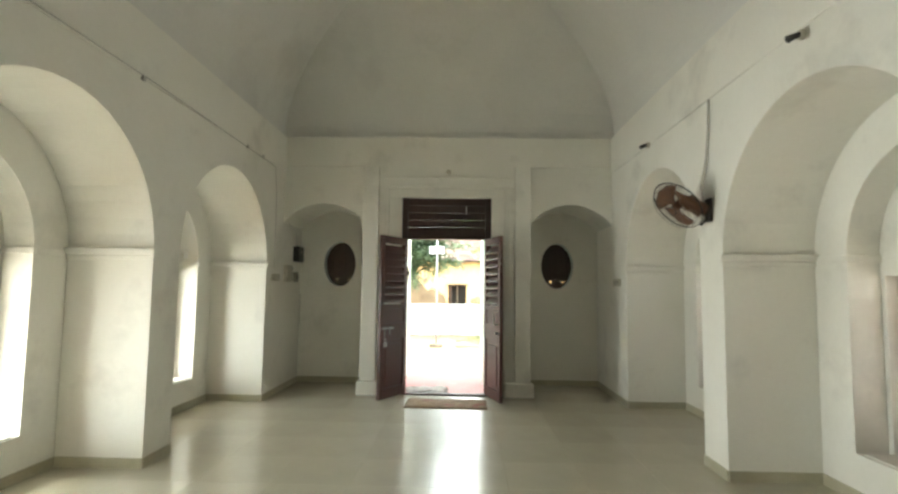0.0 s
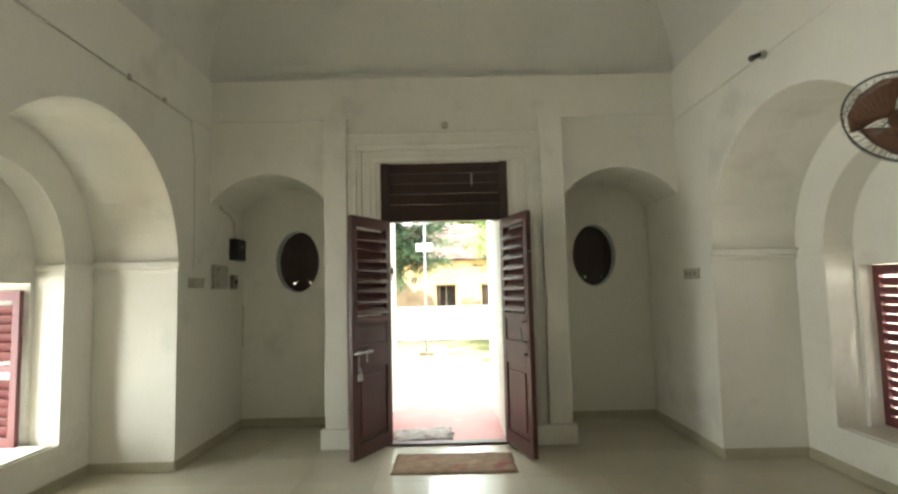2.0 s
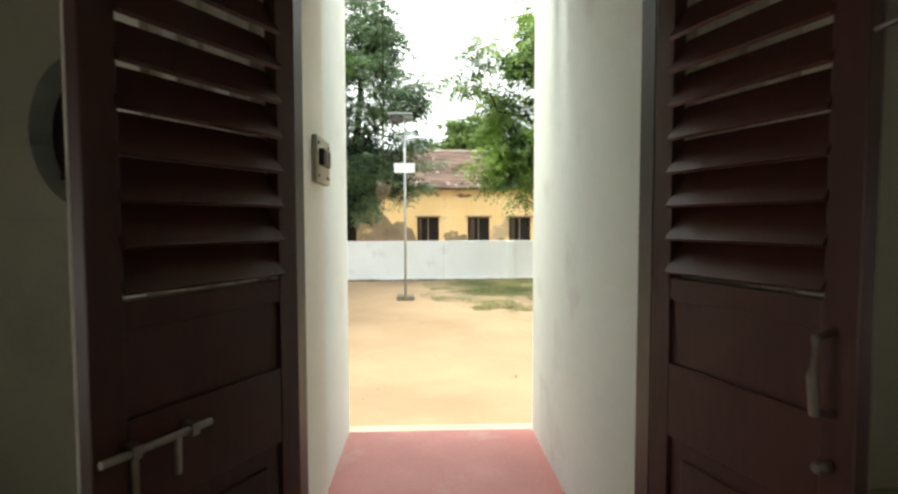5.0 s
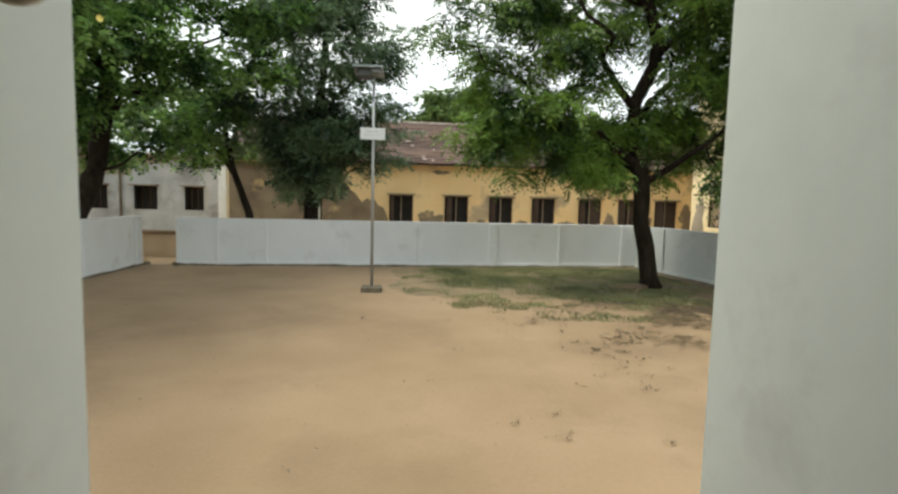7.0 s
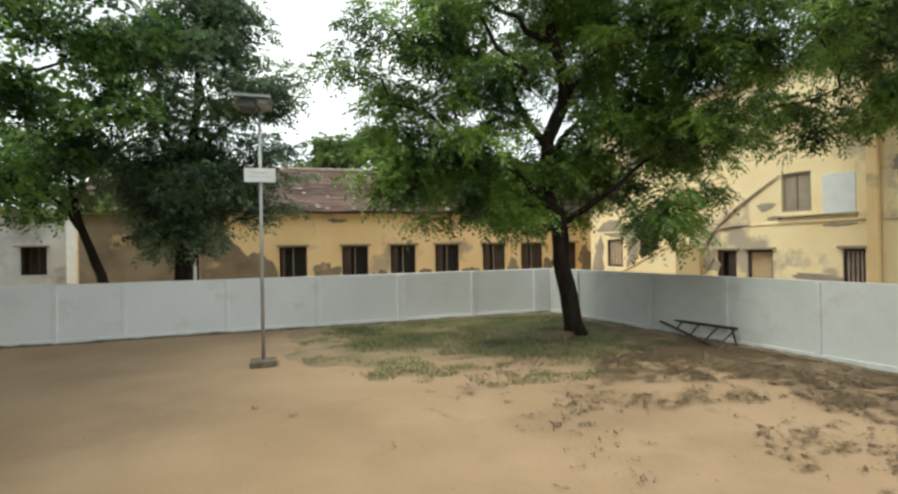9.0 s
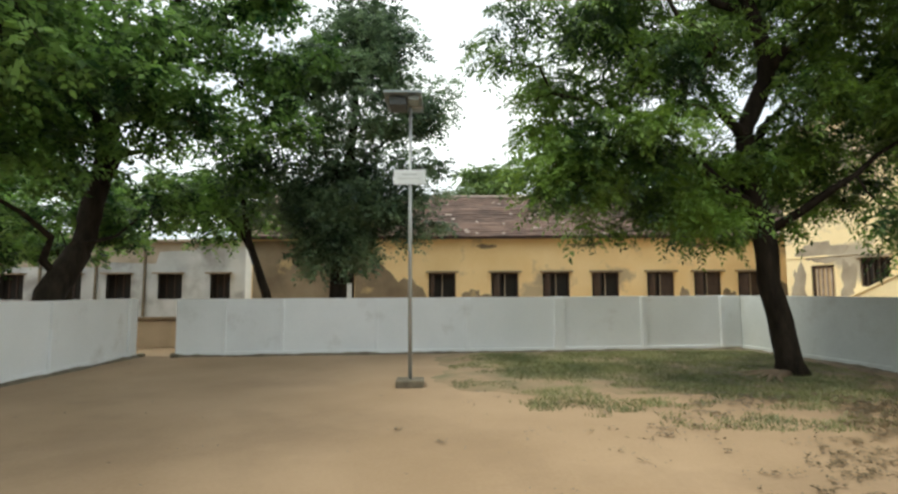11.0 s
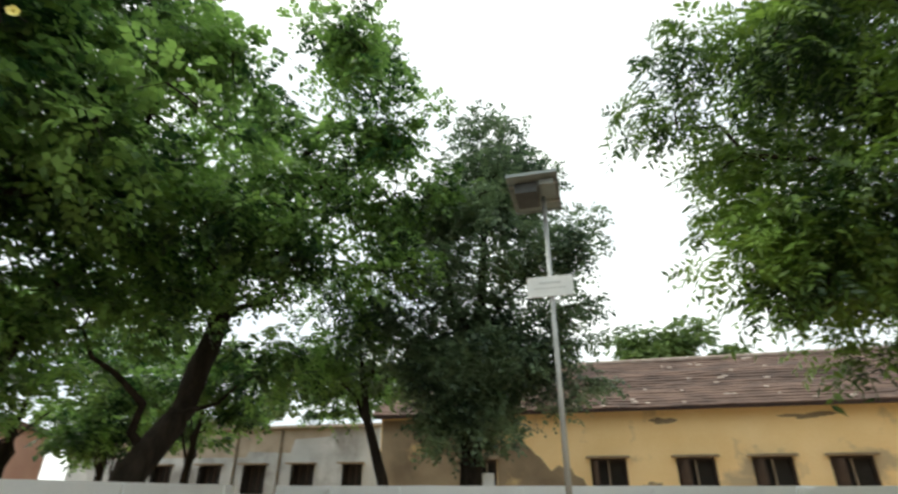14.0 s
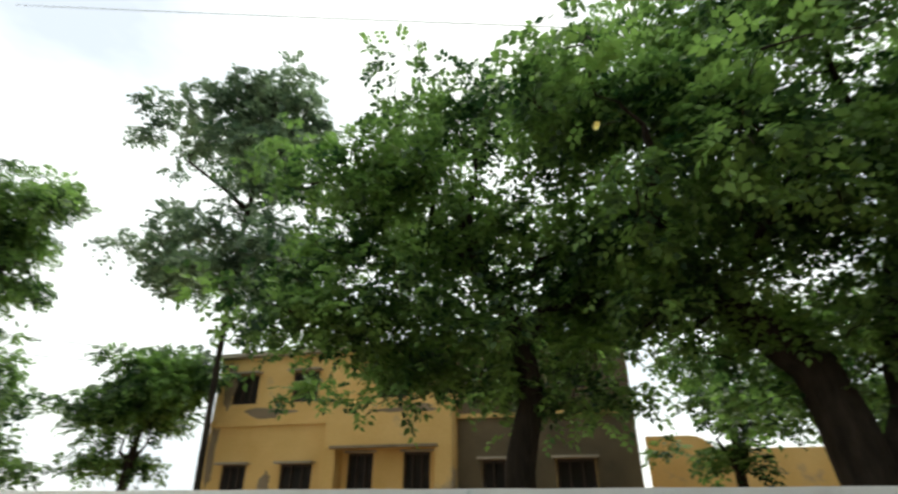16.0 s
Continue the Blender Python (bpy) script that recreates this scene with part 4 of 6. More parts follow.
# ---------------------------------------------------------------- trees
def leaf_mesh(name, mat, clumps, sprays, leaflets, lw, ll, seed, droop=0.35, spread=0.34):
    """Arching sprays of leaflets laid over rounded clumps (centre, radius)."""
    rng = np.random.default_rng(seed)
    nc = len(clumps)
    cc = np.array([c for c, r in clumps])
    cr = np.array([r for c, r in clumps])
    idx = np.repeat(np.arange(nc), np.maximum(5, (sprays * (cr / cr.mean()) ** 2)).astype(int))
    n = len(idx)
    d = rng.normal(size=(n, 3))
    d[:, 2] = np.where(d[:, 2] < -0.5, -d[:, 2] * 0.6, d[:, 2])
    d /= np.linalg.norm(d, axis=1)[:, None]
    rad = cr[idx] * rng.random(n) ** 0.5 * 0.92
    base = cc[idx] + d * rad[:, None] * np.array((1.0, 1.0, 0.72))
    ax = d * np.array((1.0, 1.0, 0.55)) + rng.normal(size=(n, 3)) * 0.42
    ax[:, 2] -= droop * 0.6
    ax /= np.linalg.norm(ax, axis=1)[:, None]
    lean = rng.normal(size=(n, 3)) * 0.45
    lean[:, 2] += 1.0
    side = np.cross(ax, lean)
    side /= np.linalg.norm(side, axis=1)[:, None]
    up = np.cross(side, ax)
    long = spread * rng.uniform(0.7, 1.25, n)[:, None]
    vs = []
    for k in range(leaflets):
        f = (k + 0.6) / leaflets
        sg = 1 if k % 2 else -1
        size = rng.uniform(0.75, 1.25, n)[:, None]
        o = base + ax * (f * long)
        o[:, 2] -= droop * f * f * long[:, 0]
        dirn = side * sg * 0.85 + ax * 0.55 + up * rng.uniform(-0.45, 0.15, n)[:, None]
        dirn[:, 2] -= droop * 0.5 * f
        dirn /= np.linalg.norm(dirn, axis=1)[:, None]
        wide = np.cross(dirn, up + rng.normal(size=(n, 3)) * 0.25)
        wide /= np.linalg.norm(wide, axis=1)[:, None]
        a = o
        b = o + dirn * ll * 0.42 * size + wide * lw * 0.5 * size
        c = o + dirn * ll * size - up * ll * 0.18
        e = o + dirn * ll * 0.42 * size - wide * lw * 0.5 * size
        vs.append(np.stack((a, b, c, e), axis=1))
    v = np.concatenate(vs).reshape(-1, 3)
    q = len(v) // 4
    me = bpy.data.meshes.new(name)
    me.vertices.add(len(v))
    me.vertices.foreach_set("co", v.astype(np.float32).ravel())
    me.loops.add(q * 4)
    me.loops.foreach_set("vertex_index", np.arange(q * 4, dtype=np.int32))
    me.polygons.add(q)
    me.polygons.foreach_set("loop_start", np.arange(0, q * 4, 4, dtype=np.int32))
    me.update(calc_edges=True)
    me.materials.append(mat)
    return me


def crown_clumps(ellipsoids, seed, size=(0.5, 0.95), bunch=5):
    """Bunches of clumps near the surface and through the body of each ellipsoid: (centre, radii, how many)."""
    rnd = random.Random(seed)
    out = []
    for c, r, n in ellipsoids:
        for i in range(n):
            if i % bunch == 0:
                d = Vector((rnd.gauss(0, 1), rnd.gauss(0, 1), rnd.gauss(0, 1))).normalized()
                f = rnd.uniform(0.3, 1.0) ** 0.5
                mid = (c[0] + d.x * r[0] * f, c[1] + d.y * r[1] * f, c[2] + d.z * r[2] * f)
            s = rnd.uniform(*size)
            out.append(((mid[0] + rnd.gauss(0, 0.5), mid[1] + rnd.gauss(0, 0.5), mid[2] + rnd.gauss(0, 0.28)), s))
    return out


def bent(a, b, seed, sag=0.12, n=5):
    rnd = random.Random(seed)
    a, b = Vector(a), Vector(b)
    l = (b - a).length
    out = []
    for i in range(n + 1):
        f = i / n
        p = a.lerp(b, f)
        if 0 < i < n:
            p += Vector((rnd.uniform(-1, 1), rnd.uniform(-1, 1), rnd.uniform(-0.6, 1))) * l * sag * math.sin(f * math.pi)
        out.append(p)
    return out


def tree(name, label, trunk, radii, limbs, ellipsoids, mat, seed, sprays=34, leaflets=7, lw=0.05, ll=0.14, size=(0.5, 0.95), droop=0.35, spread=0.34, bunch=5):
    t = thing(name, label, "tree", at=(trunk[0][0], trunk[0][1], GROUND))
    off = Vector(trunk[0][:2] + (GROUND,))
    rel = [Vector(p) - off for p in trunk]
    bm = bmesh.new()
    pts, rr = [], []
    for i in range(len(rel) - 1):
        for k in range(4):
            f = k / 4
            p = rel[i].lerp(rel[i + 1], f)
            wob = 0.25 * radii[i]
            pts.append(p + Vector((noise.noise(p * 1.1 + Vector((seed, 0, 0))), noise.noise(p * 1.1 + Vector((0, seed, 0))), 0)) * wob)
            rr.append(radii[i] + (radii[i + 1] - radii[i]) * f)
    pts.append(rel[-1])
    rr.append(radii[-1])
    rr[0] *= 1.35
    tube(bm, pts, rr, 12)
    part("trunk", bm, BARK, t, smooth=True)
    clumps = crown_clumps(ellipsoids, seed, size, bunch)
    joints = pts[-6:]
    for i, (a, b, r) in enumerate(limbs):
        line = bent(Vector(a) - off, Vector(b) - off, seed * 31 + i)
        joints += line[2:]
        part("limb", rod(line, [r * (1 - 0.75 * k / 5) for k in range(6)], 8), BARK, t, smooth=True)
    # twigs grow from the nearest limb or from a clump that is already joined
    grown = np.array([tuple(p) for p in joints])
    left = [Vector(c) - off for c, r in clumps]
    bm = bmesh.new()
    todo = np.array([tuple(p) for p in left])
    near = ((todo[:, None, :] - grown[None]) ** 2).sum(2)
    best, dist = near.argmin(1), near.min(1)
    nodes = [Vector(p) for p in grown]
    done = np.zeros(len(todo), bool)
    for k in range(len(todo)):
        i = int(np.where(done, 1e9, dist).argmin())
        done[i] = True
        h, c = nodes[best[i]], left[i]
        if (c - h).length < 1.9:
            f = 1.0 if best[i] < len(joints) else 0.6
            tube(bm, bent(h, c, seed * 77 + i, 0.14, 3), [0.030 * f, 0.022 * f, 0.015 * f, 0.009 * f], 5, cap=False)
        nodes.append(c)
        d = ((todo - todo[i]) ** 2).sum(1)
        best = np.where(d < dist, len(nodes) - 1, best)
        dist = np.minimum(d, dist)
    tagged(part("branchwork", bm, BARK, t), kind="stuff")
    rel_clumps = [((c[0] - off.x, c[1] - off.y, c[2] - off.z), r) for c, r in clumps]
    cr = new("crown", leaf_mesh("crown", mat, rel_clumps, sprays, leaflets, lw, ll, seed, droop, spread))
    cr.parent = t
    tagged(cr, kind="stuff")
    return t


G = GROUND
tree("neem_tree", "large neem tree with leaning dark trunk and fine drooping foliage", [(7.05, 15.05, G), (6.85, 15.0, 0.2), (6.66, 15.0, 1.0), (6.6, 15.0, 2.2), (6.38, 15.0, 3.1), (6.24, 14.95, 4.2), (6.75, 14.9, 5.3), (6.72, 14.8, 5.9), (6.3, 14.7, 7.0), (6.2, 14.6, 8.4)], [0.26, 0.24, 0.22, 0.23, 0.21, 0.19, 0.18, 0.16, 0.13, 0.07],
     [((6.6, 15.0, 2.0), (8.9, 13.6, 3.9), 0.11), ((6.5, 15.0, 2.5), (3.4, 14.6, 4.0), 0.13), ((6.3, 14.9, 3.6), (8.3, 16.2, 6.2), 0.12), ((6.3, 14.9, 4.0), (4.0, 13.6, 6.6), 0.12), ((6.75, 14.9, 5.4), (8.6, 12.4, 7.4), 0.12), ((6.5, 14.95, 2.6), (7.8, 16.6, 3.4), 0.08), ((8.7, 13.7, 3.8), (12.6, 11.9, 5.2), 0.07), ((6.6, 15.0, 2.3), (4.6, 15.6, 2.9), 0.07), ((3.6, 14.6, 3.9), (1.2, 14.3, 5.4), 0.06), ((6.3, 14.8, 6.8), (3.6, 14.3, 8.0), 0.09)],
     [((5.0, 15.4, 4.4), (2.1, 1.4, 1.5), 38), ((3.0, 14.4, 4.4), (1.5, 1.5, 1.3), 28), ((2.2, 14.4, 5.5), (0.9, 1.0, 0.7), 14), ((3.9, 14.6, 6.8), (1.3, 1.4, 1.0), 28), ((5.6, 15.2, 7.5), (1.9, 1.5, 1.4), 42), ((8.6, 14.4, 6.4), (2.1, 2.0, 1.9), 44), ((8.7, 13.0, 4.5), (2.1, 1.7, 1.2), 36),
      ((11.2, 12.0, 5.0), (2.4, 2.0, 1.3), 40), ((13.8, 11.4, 5.8), (2.2, 2.0, 1.4), 34), ((15.6, 11.0, 6.8), (2.0, 2.0, 1.3), 26), ((12.4, 10.2, 7.4), (2.2, 1.8, 1.1), 26), ((7.4, 13.8, 8.9), (2.6, 2.4, 1.2), 42), ((3.6, 14.8, 2.6), (1.7, 1.3, 0.7), 22), ((6.2, 15.4, 2.7), (1.8, 1.3, 0.7), 18), ((8.6, 13.4, 1.95), (0.8, 0.7, 0.45), 9), ((9.3, 14.4, 4.6), (1.7, 1.3, 1.1), 35), ((8.5, 15.4, 3.5), (1.5, 1.0, 0.8), 28), ((9.6, 9.8, 6.4), (2.2, 1.8, 1.1), 30), ((9.9, 12.2, 6.6), (1.8, 1.6, 1.1), 24), ((2.9, 14.6, 2.9), (0.9, 0.9, 0.6), 7)],
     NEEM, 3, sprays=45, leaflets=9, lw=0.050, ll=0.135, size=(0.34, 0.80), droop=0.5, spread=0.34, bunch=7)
tree("broadleaf_tree", "big broad-leaved tree with forked dark trunk behind the boundary wall", [(-10.0, 13.25, G), (-10.0, 13.05, 0.8), (-10.0, 12.7, 2.5), (-9.9, 11.6, 3.75), (-9.7, 10.7, 4.8), (-9.2, 9.8, 5.8)], [0.46, 0.42, 0.38, 0.32, 0.25, 0.13],
     [((-10.0, 13.3, 0.6), (-9.9, 14.1, 3.5), 0.30), ((-9.9, 14.0, 3.3), (-9.4, 15.1, 6.4), 0.22), ((-9.8, 11.0, 4.5), (-6.6, 10.2, 5.4), 0.15), ((-9.6, 14.7, 5.2), (-8.0, 13.6, 7.6), 0.12), ((-9.9, 11.8, 3.6), (-7.6, 12.6, 5.0), 0.12), ((-9.5, 10.4, 5.2), (-8.4, 11.2, 8.2), 0.13), ((-9.9, 12.0, 3.4), (-9.0, 10.2, 3.2), 0.07)],
     [((-8.0, 11.8, 7.0), (2.2, 2.4, 1.8), 60), ((-6.4, 10.5, 5.4), (1.7, 1.7, 1.3), 44), ((-8.4, 14.2, 7.0), (1.7, 1.6, 1.5), 38), ((-7.4, 12.6, 5.0), (1.5, 1.9, 1.0), 30), ((-8.6, 11.4, 8.8), (1.7, 1.8, 0.9), 28), ((-9.6, 12.0, 5.2), (1.1, 1.4, 0.9), 24), ((-9.0, 9.9, 3.5), (0.9, 0.9, 1.1), 36), ((-8.6, 8.9, 6.2), (0.8, 0.6, 1.2), 26), ((-9.7, 9.3, 5.0), (0.8, 0.9, 1.1), 30), ((-8.0, 9.6, 7.6), (1.3, 1.2, 1.3), 24), ((-11.6, 14.8, 3.2), (1.8, 1.6, 1.2), 30), ((-9.4, 13.3, 4.3), (1.1, 1.3, 0.9), 34), ((-9.4, 15.4, 4.8), (1.1, 1.2, 0.9), 30), ((-10.8, 12.2, 3.0), (0.9, 1.0, 1.3), 30)],
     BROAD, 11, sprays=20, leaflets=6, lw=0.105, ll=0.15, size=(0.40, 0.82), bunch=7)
tree("broadleaf_tree", "tall broad-leaved tree with dark leaning trunk near the lane", [(-9.4, 15.9, G), (-9.3, 16.5, 0.8), (-9.2, 17.4, 2.2), (-9.1, 17.8, 4.1), (-8.7, 17.4, 5.2), (-7.6, 17.4, 7.4), (-6.6, 17.8, 10.5)], [0.36, 0.32, 0.28, 0.25, 0.19, 0.12, 0.05],
     [((-9.1, 17.7, 3.6), (-6.8, 16.8, 4.6), 0.12), ((-9.0, 17.7, 4.4), (-10.2, 18.4, 6.4), 0.12), ((-9.0, 17.6, 4.8), (-8.8, 16.0, 6.8), 0.13), ((-9.3, 16.7, 1.2), (-9.6, 14.8, 3.3), 0.11), ((-9.25, 17.0, 1.7), (-7.8, 17.8, 2.9), 0.07), ((-8.2, 17.4, 6.2), (-6.2, 17.4, 7.6), 0.09), ((-8.5, 17.4, 5.5), (-4.9, 17.7, 6.4), 0.08)],
     [((-8.4, 17.0, 6.6), (2.2, 2.0, 1.9), 50), ((-6.6, 16.8, 4.8), (1.5, 1.5, 1.0), 30), ((-10.4, 18.4, 5.6), (1.9, 1.9, 1.5), 30), ((-6.0, 17.6, 11.0), (1.6, 1.4, 1.8), 44), ((-5.6, 17.5, 8.2), (1.3, 1.3, 1.4), 34), ((-4.7, 17.7, 6.2), (0.8, 1.0, 1.5), 32), ((-4.4, 17.9, 8.6), (0.7, 0.9, 0.9), 16), ((-9.8, 15.4, 3.4), (1.2, 1.3, 0.8), 16), ((-8.2, 18.6, 3.2), (1.5, 0.9, 0.7), 16), ((-7.8, 17.4, 9.2), (1.3, 1.3, 1.3), 26)],
     BROAD, 23, sprays=19, leaflets=6, lw=0.105, ll=0.15, size=(0.40, 0.78), bunch=7)
tree("slender_tree", "slender leaning tree behind the far wall", [(-5.4, 20.6, G), (-5.7, 20.6, 0.8), (-6.3, 20.7, 2.4), (-6.6, 20.8, 4.0)], [0.17, 0.14, 0.11, 0.06],
     [((-6.3, 20.7, 2.2), (-7.6, 21.2, 4.0), 0.06), ((-6.4, 20.7, 3.0), (-5.2, 21.0, 5.0), 0.06)],
     [((-6.6, 20.8, 4.4), (1.8, 1.6, 1.6), 44), ((-7.6, 21.0, 2.6), (0.8, 0.9, 0.8), 12)],
     BROAD, 31, sprays=30, leaflets=6, lw=0.09, ll=0.12)
tree("dense_tree", "dense dark-leaved tree with pale ragged top behind the far wall", [(-3.5, 20.9, G), (-3.5, 20.8, 1.5), (-3.3, 20.6, 4.0), (-3.0, 20.5, 6.2), (-2.8, 20.4, 9.5)], [0.30, 0.26, 0.18, 0.11, 0.05],
     [((-3.5, 20.8, 1.4), (-5.0, 20.4, 3.2), 0.09), ((-3.5, 20.8, 1.6), (-1.9, 20.5, 3.4), 0.09), ((-3.4, 20.6, 4.0), (-1.3, 20.3, 6.4), 0.08), ((-3.4, 20.5, 4.4), (-4.8, 20.4, 7.6), 0.08), ((-3.1, 20.5, 5.6), (-2.2, 20.4, 9.2), 0.06)],
     [((-3.4, 20.7, 3.1), (1.8, 1.2, 1.6), 190), ((-3.1, 20.5, 6.6), (2.4, 1.4, 2.2), 130), ((-0.9, 20.4, 6.3), (0.9, 0.9, 1.2), 24), ((-2.8, 20.4, 9.8), (1.5, 1.0, 1.7), 64), ((-4.8, 20.5, 8.0), (1.1, 1.0, 1.6), 40), ((-1.5, 20.5, 4.2), (0.9, 0.9, 0.8), 22), ((-0.95, 20.5, 2.5), (0.4, 0.5, 0.3), 6), ((-5.2, 20.6, 4.6), (1.0, 1.0, 1.2), 30)],
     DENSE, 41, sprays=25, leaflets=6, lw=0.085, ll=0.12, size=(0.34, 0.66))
tree("broadleaf_tree", "broad-leaved tree with low forking limbs before the yellow house", [(-10.0, 7.7, G), (-10.0, 7.7, 1.0), (-10.0, 7.95, 2.1), (-10.0, 7.9, 3.3), (-9.9, 7.2, 4.6), (-9.6, 6.6, 6.4)], [0.30, 0.27, 0.24, 0.21, 0.15, 0.07],
     [((-10.0, 7.9, 3.2), (-9.8, 9.3, 4.3), 0.11), ((-9.95, 7.4, 4.2), (-9.6, 8.7, 4.9), 0.10), ((-10.0, 7.8, 3.4), (-9.4, 5.2, 4.2), 0.12), ((-9.9, 7.1, 4.7), (-9.2, 5.4, 7.8), 0.10), ((-9.9, 7.3, 4.4), (-9.0, 7.4, 7.6), 0.10)],
     [((-9.2, 5.8, 7.4), (1.6, 1.5, 1.5), 54), ((-9.1, 4.6, 4.3), (1.6, 1.7, 1.9), 60), ((-9.1, 7.0, 6.2), (1.5, 1.2, 1.9), 44), ((-9.2, 3.9, 3.0), (1.2, 1.2, 0.9), 24), ((-9.8, 6.6, 2.7), (1.1, 1.3, 0.6), 22), ((-9.0, 6.8, 8.2), (1.0, 0.8, 0.7), 16), ((-10.6, 8.6, 3.3), (1.0, 1.3, 1.5), 56), ((-9.6, 6.2, 3.4), (1.2, 1.6, 0.9), 34), ((-9.0, 4.5, 6.2), (1.4, 1.2, 1.0), 26)],
     BROAD, 53, sprays=17, leaflets=6, lw=0.105, ll=0.15, size=(0.40, 0.78), bunch=7)
tree("tall_tree", "tall slender tree with pale ragged crown beside the wall", [(-12.1, -0.4, G), (-12.0, -0.5, 4.0), (-12.0, -0.5, 8.0), (-12.0, -0.2, 13.0)], [0.085, 0.08, 0.07, 0.03],
     [((-12.0, -0.5, 6.0), (-11.8, -3.0, 7.4), 0.07), ((-12.0, -0.5, 8.5), (-11.8, -3.4, 11.2), 0.07), ((-12.0, -0.5, 9.5), (-11.8, 1.2, 12.0), 0.07)],
     [((-12.0, 0.2, 12.4), (1.1, 1.2, 1.3), 36), ((-11.9, -3.0, 11.2), (0.9, 1.2, 0.6), 20), ((-11.9, -1.2, 11.6), (0.9, 0.9, 0.8), 16), ((-11.9, 0.2, 9.6), (1.2, 1.5, 1.3), 34), ((-11.9, -2.8, 7.4), (0.9, 1.0, 0.8), 22), ((-11.9, -1.2, 6.2), (1.0, 1.0, 0.8), 20), ((-12.0, 0.6, 6.4), (1.1, 1.5, 1.4), 34)],
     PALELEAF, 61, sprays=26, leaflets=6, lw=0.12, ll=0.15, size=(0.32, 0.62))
tree("garden_tree", "bushy green tree beside the yellow house", [(-17.0, -7.4, G), (-17.0, -7.4, 1.8), (-17.0, -7.2, 3.2)], [0.2, 0.16, 0.08],
     [((-17, -7.4, 1.6), (-16.4, -6.0, 3.2), 0.07), ((-17, -7.4, 1.8), (-17.2, -9.0, 3.2), 0.07)],
     [((-17, -7.3, 2.6), (1.8, 2.2, 1.9), 74), ((-16.8, -6.1, 4.4), (1.2, 0.9, 1.3), 34)],
     BROAD, 67, sprays=36, leaflets=6, lw=0.13, ll=0.17)
tree("roadside_tree", "dense green tree rising at the edge of the yard", [(-11.6, -9.2, G), (-11.6, -9.2, 2.5), (-11.7, -9.2, 5.0), (-11.7, -9.3, 8.0)], [0.28, 0.22, 0.14, 0.05],
     [((-11.6, -9.2, 2.4), (-10.8, -8.0, 4.6), 0.08), ((-11.6, -9.2, 3.0), (-12.4, -9.8, 5.6), 0.08)],
     [((-11.6, -9.2, 9.0), (1.6, 1.7, 1.6), 50), ((-11.6, -9.2, 6.2), (1.2, 1.3, 1.2), 26), ((-11.6, -7.4, 2.6), (1.7, 1.9, 1.5), 46)],
     BROAD, 71, sprays=36, leaflets=6, lw=0.12, ll=0.15)
for i, (x, y, z, r) in enumerate(((-15.5, 18.5, 2.8, 2.6), (-17.5, 23.5, 3.6, 3.0), (-13.5, 23.0, 3.0, 2.2), (-16.0, 12.6, 2.4, 1.9), (-21.0, 27.5, 2.2, 2.5))):
    tree("garden_tree", "green tree filling the gap between trunks and houses", [(x, y, G), (x, y, 1.2), (x + 0.2, y, z)], [0.16, 0.13, 0.06],
         [((x, y, 0.9), (x + 1.0, y - 0.6, z + 0.6), 0.06), ((x, y, 1.0), (x - 0.9, y + 0.5, z + 0.8), 0.06), ((x, y, 1.1), (x + 0.3, y + 0.9, z + 1.2), 0.05)],
         [((x, y, z + 0.5), (r, r, r * 0.95), 44)], BROAD, 101 + i, sprays=34, leaflets=6, lw=0.12, ll=0.16)
tree("background_tree", "bright green rounded tree beyond the tiled roof", [(4.0, 44, G), (4.0, 44, 3.0), (4.2, 44, 6.0)], [0.35, 0.28, 0.12],
     [((4, 44, 3.0), (6.5, 44, 7.0), 0.1), ((4, 44, 3.0), (1.8, 44, 7.0), 0.1)],
     [((4.8, 44, 7.9), (4.4, 2.6, 2.8), 190)],
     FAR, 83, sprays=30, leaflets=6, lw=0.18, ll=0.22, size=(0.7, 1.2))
tree("background_tree", "hazy tree beyond the white house", [(-22.0, 50, G), (-22.0, 50, 3.0), (-22, 50, 7.0)], [0.4, 0.3, 0.12],
     [((-22, 50, 3.0), (-25, 50, 8.0), 0.1), ((-22, 50, 3.0), (-18, 50, 8.0), 0.1)],
     [((-22, 50, 8.0), (9.0, 3.0, 3.6), 130)],
     FAR, 89, sprays=26, leaflets=6, lw=0.24, ll=0.28, size=(0.8, 1.4))
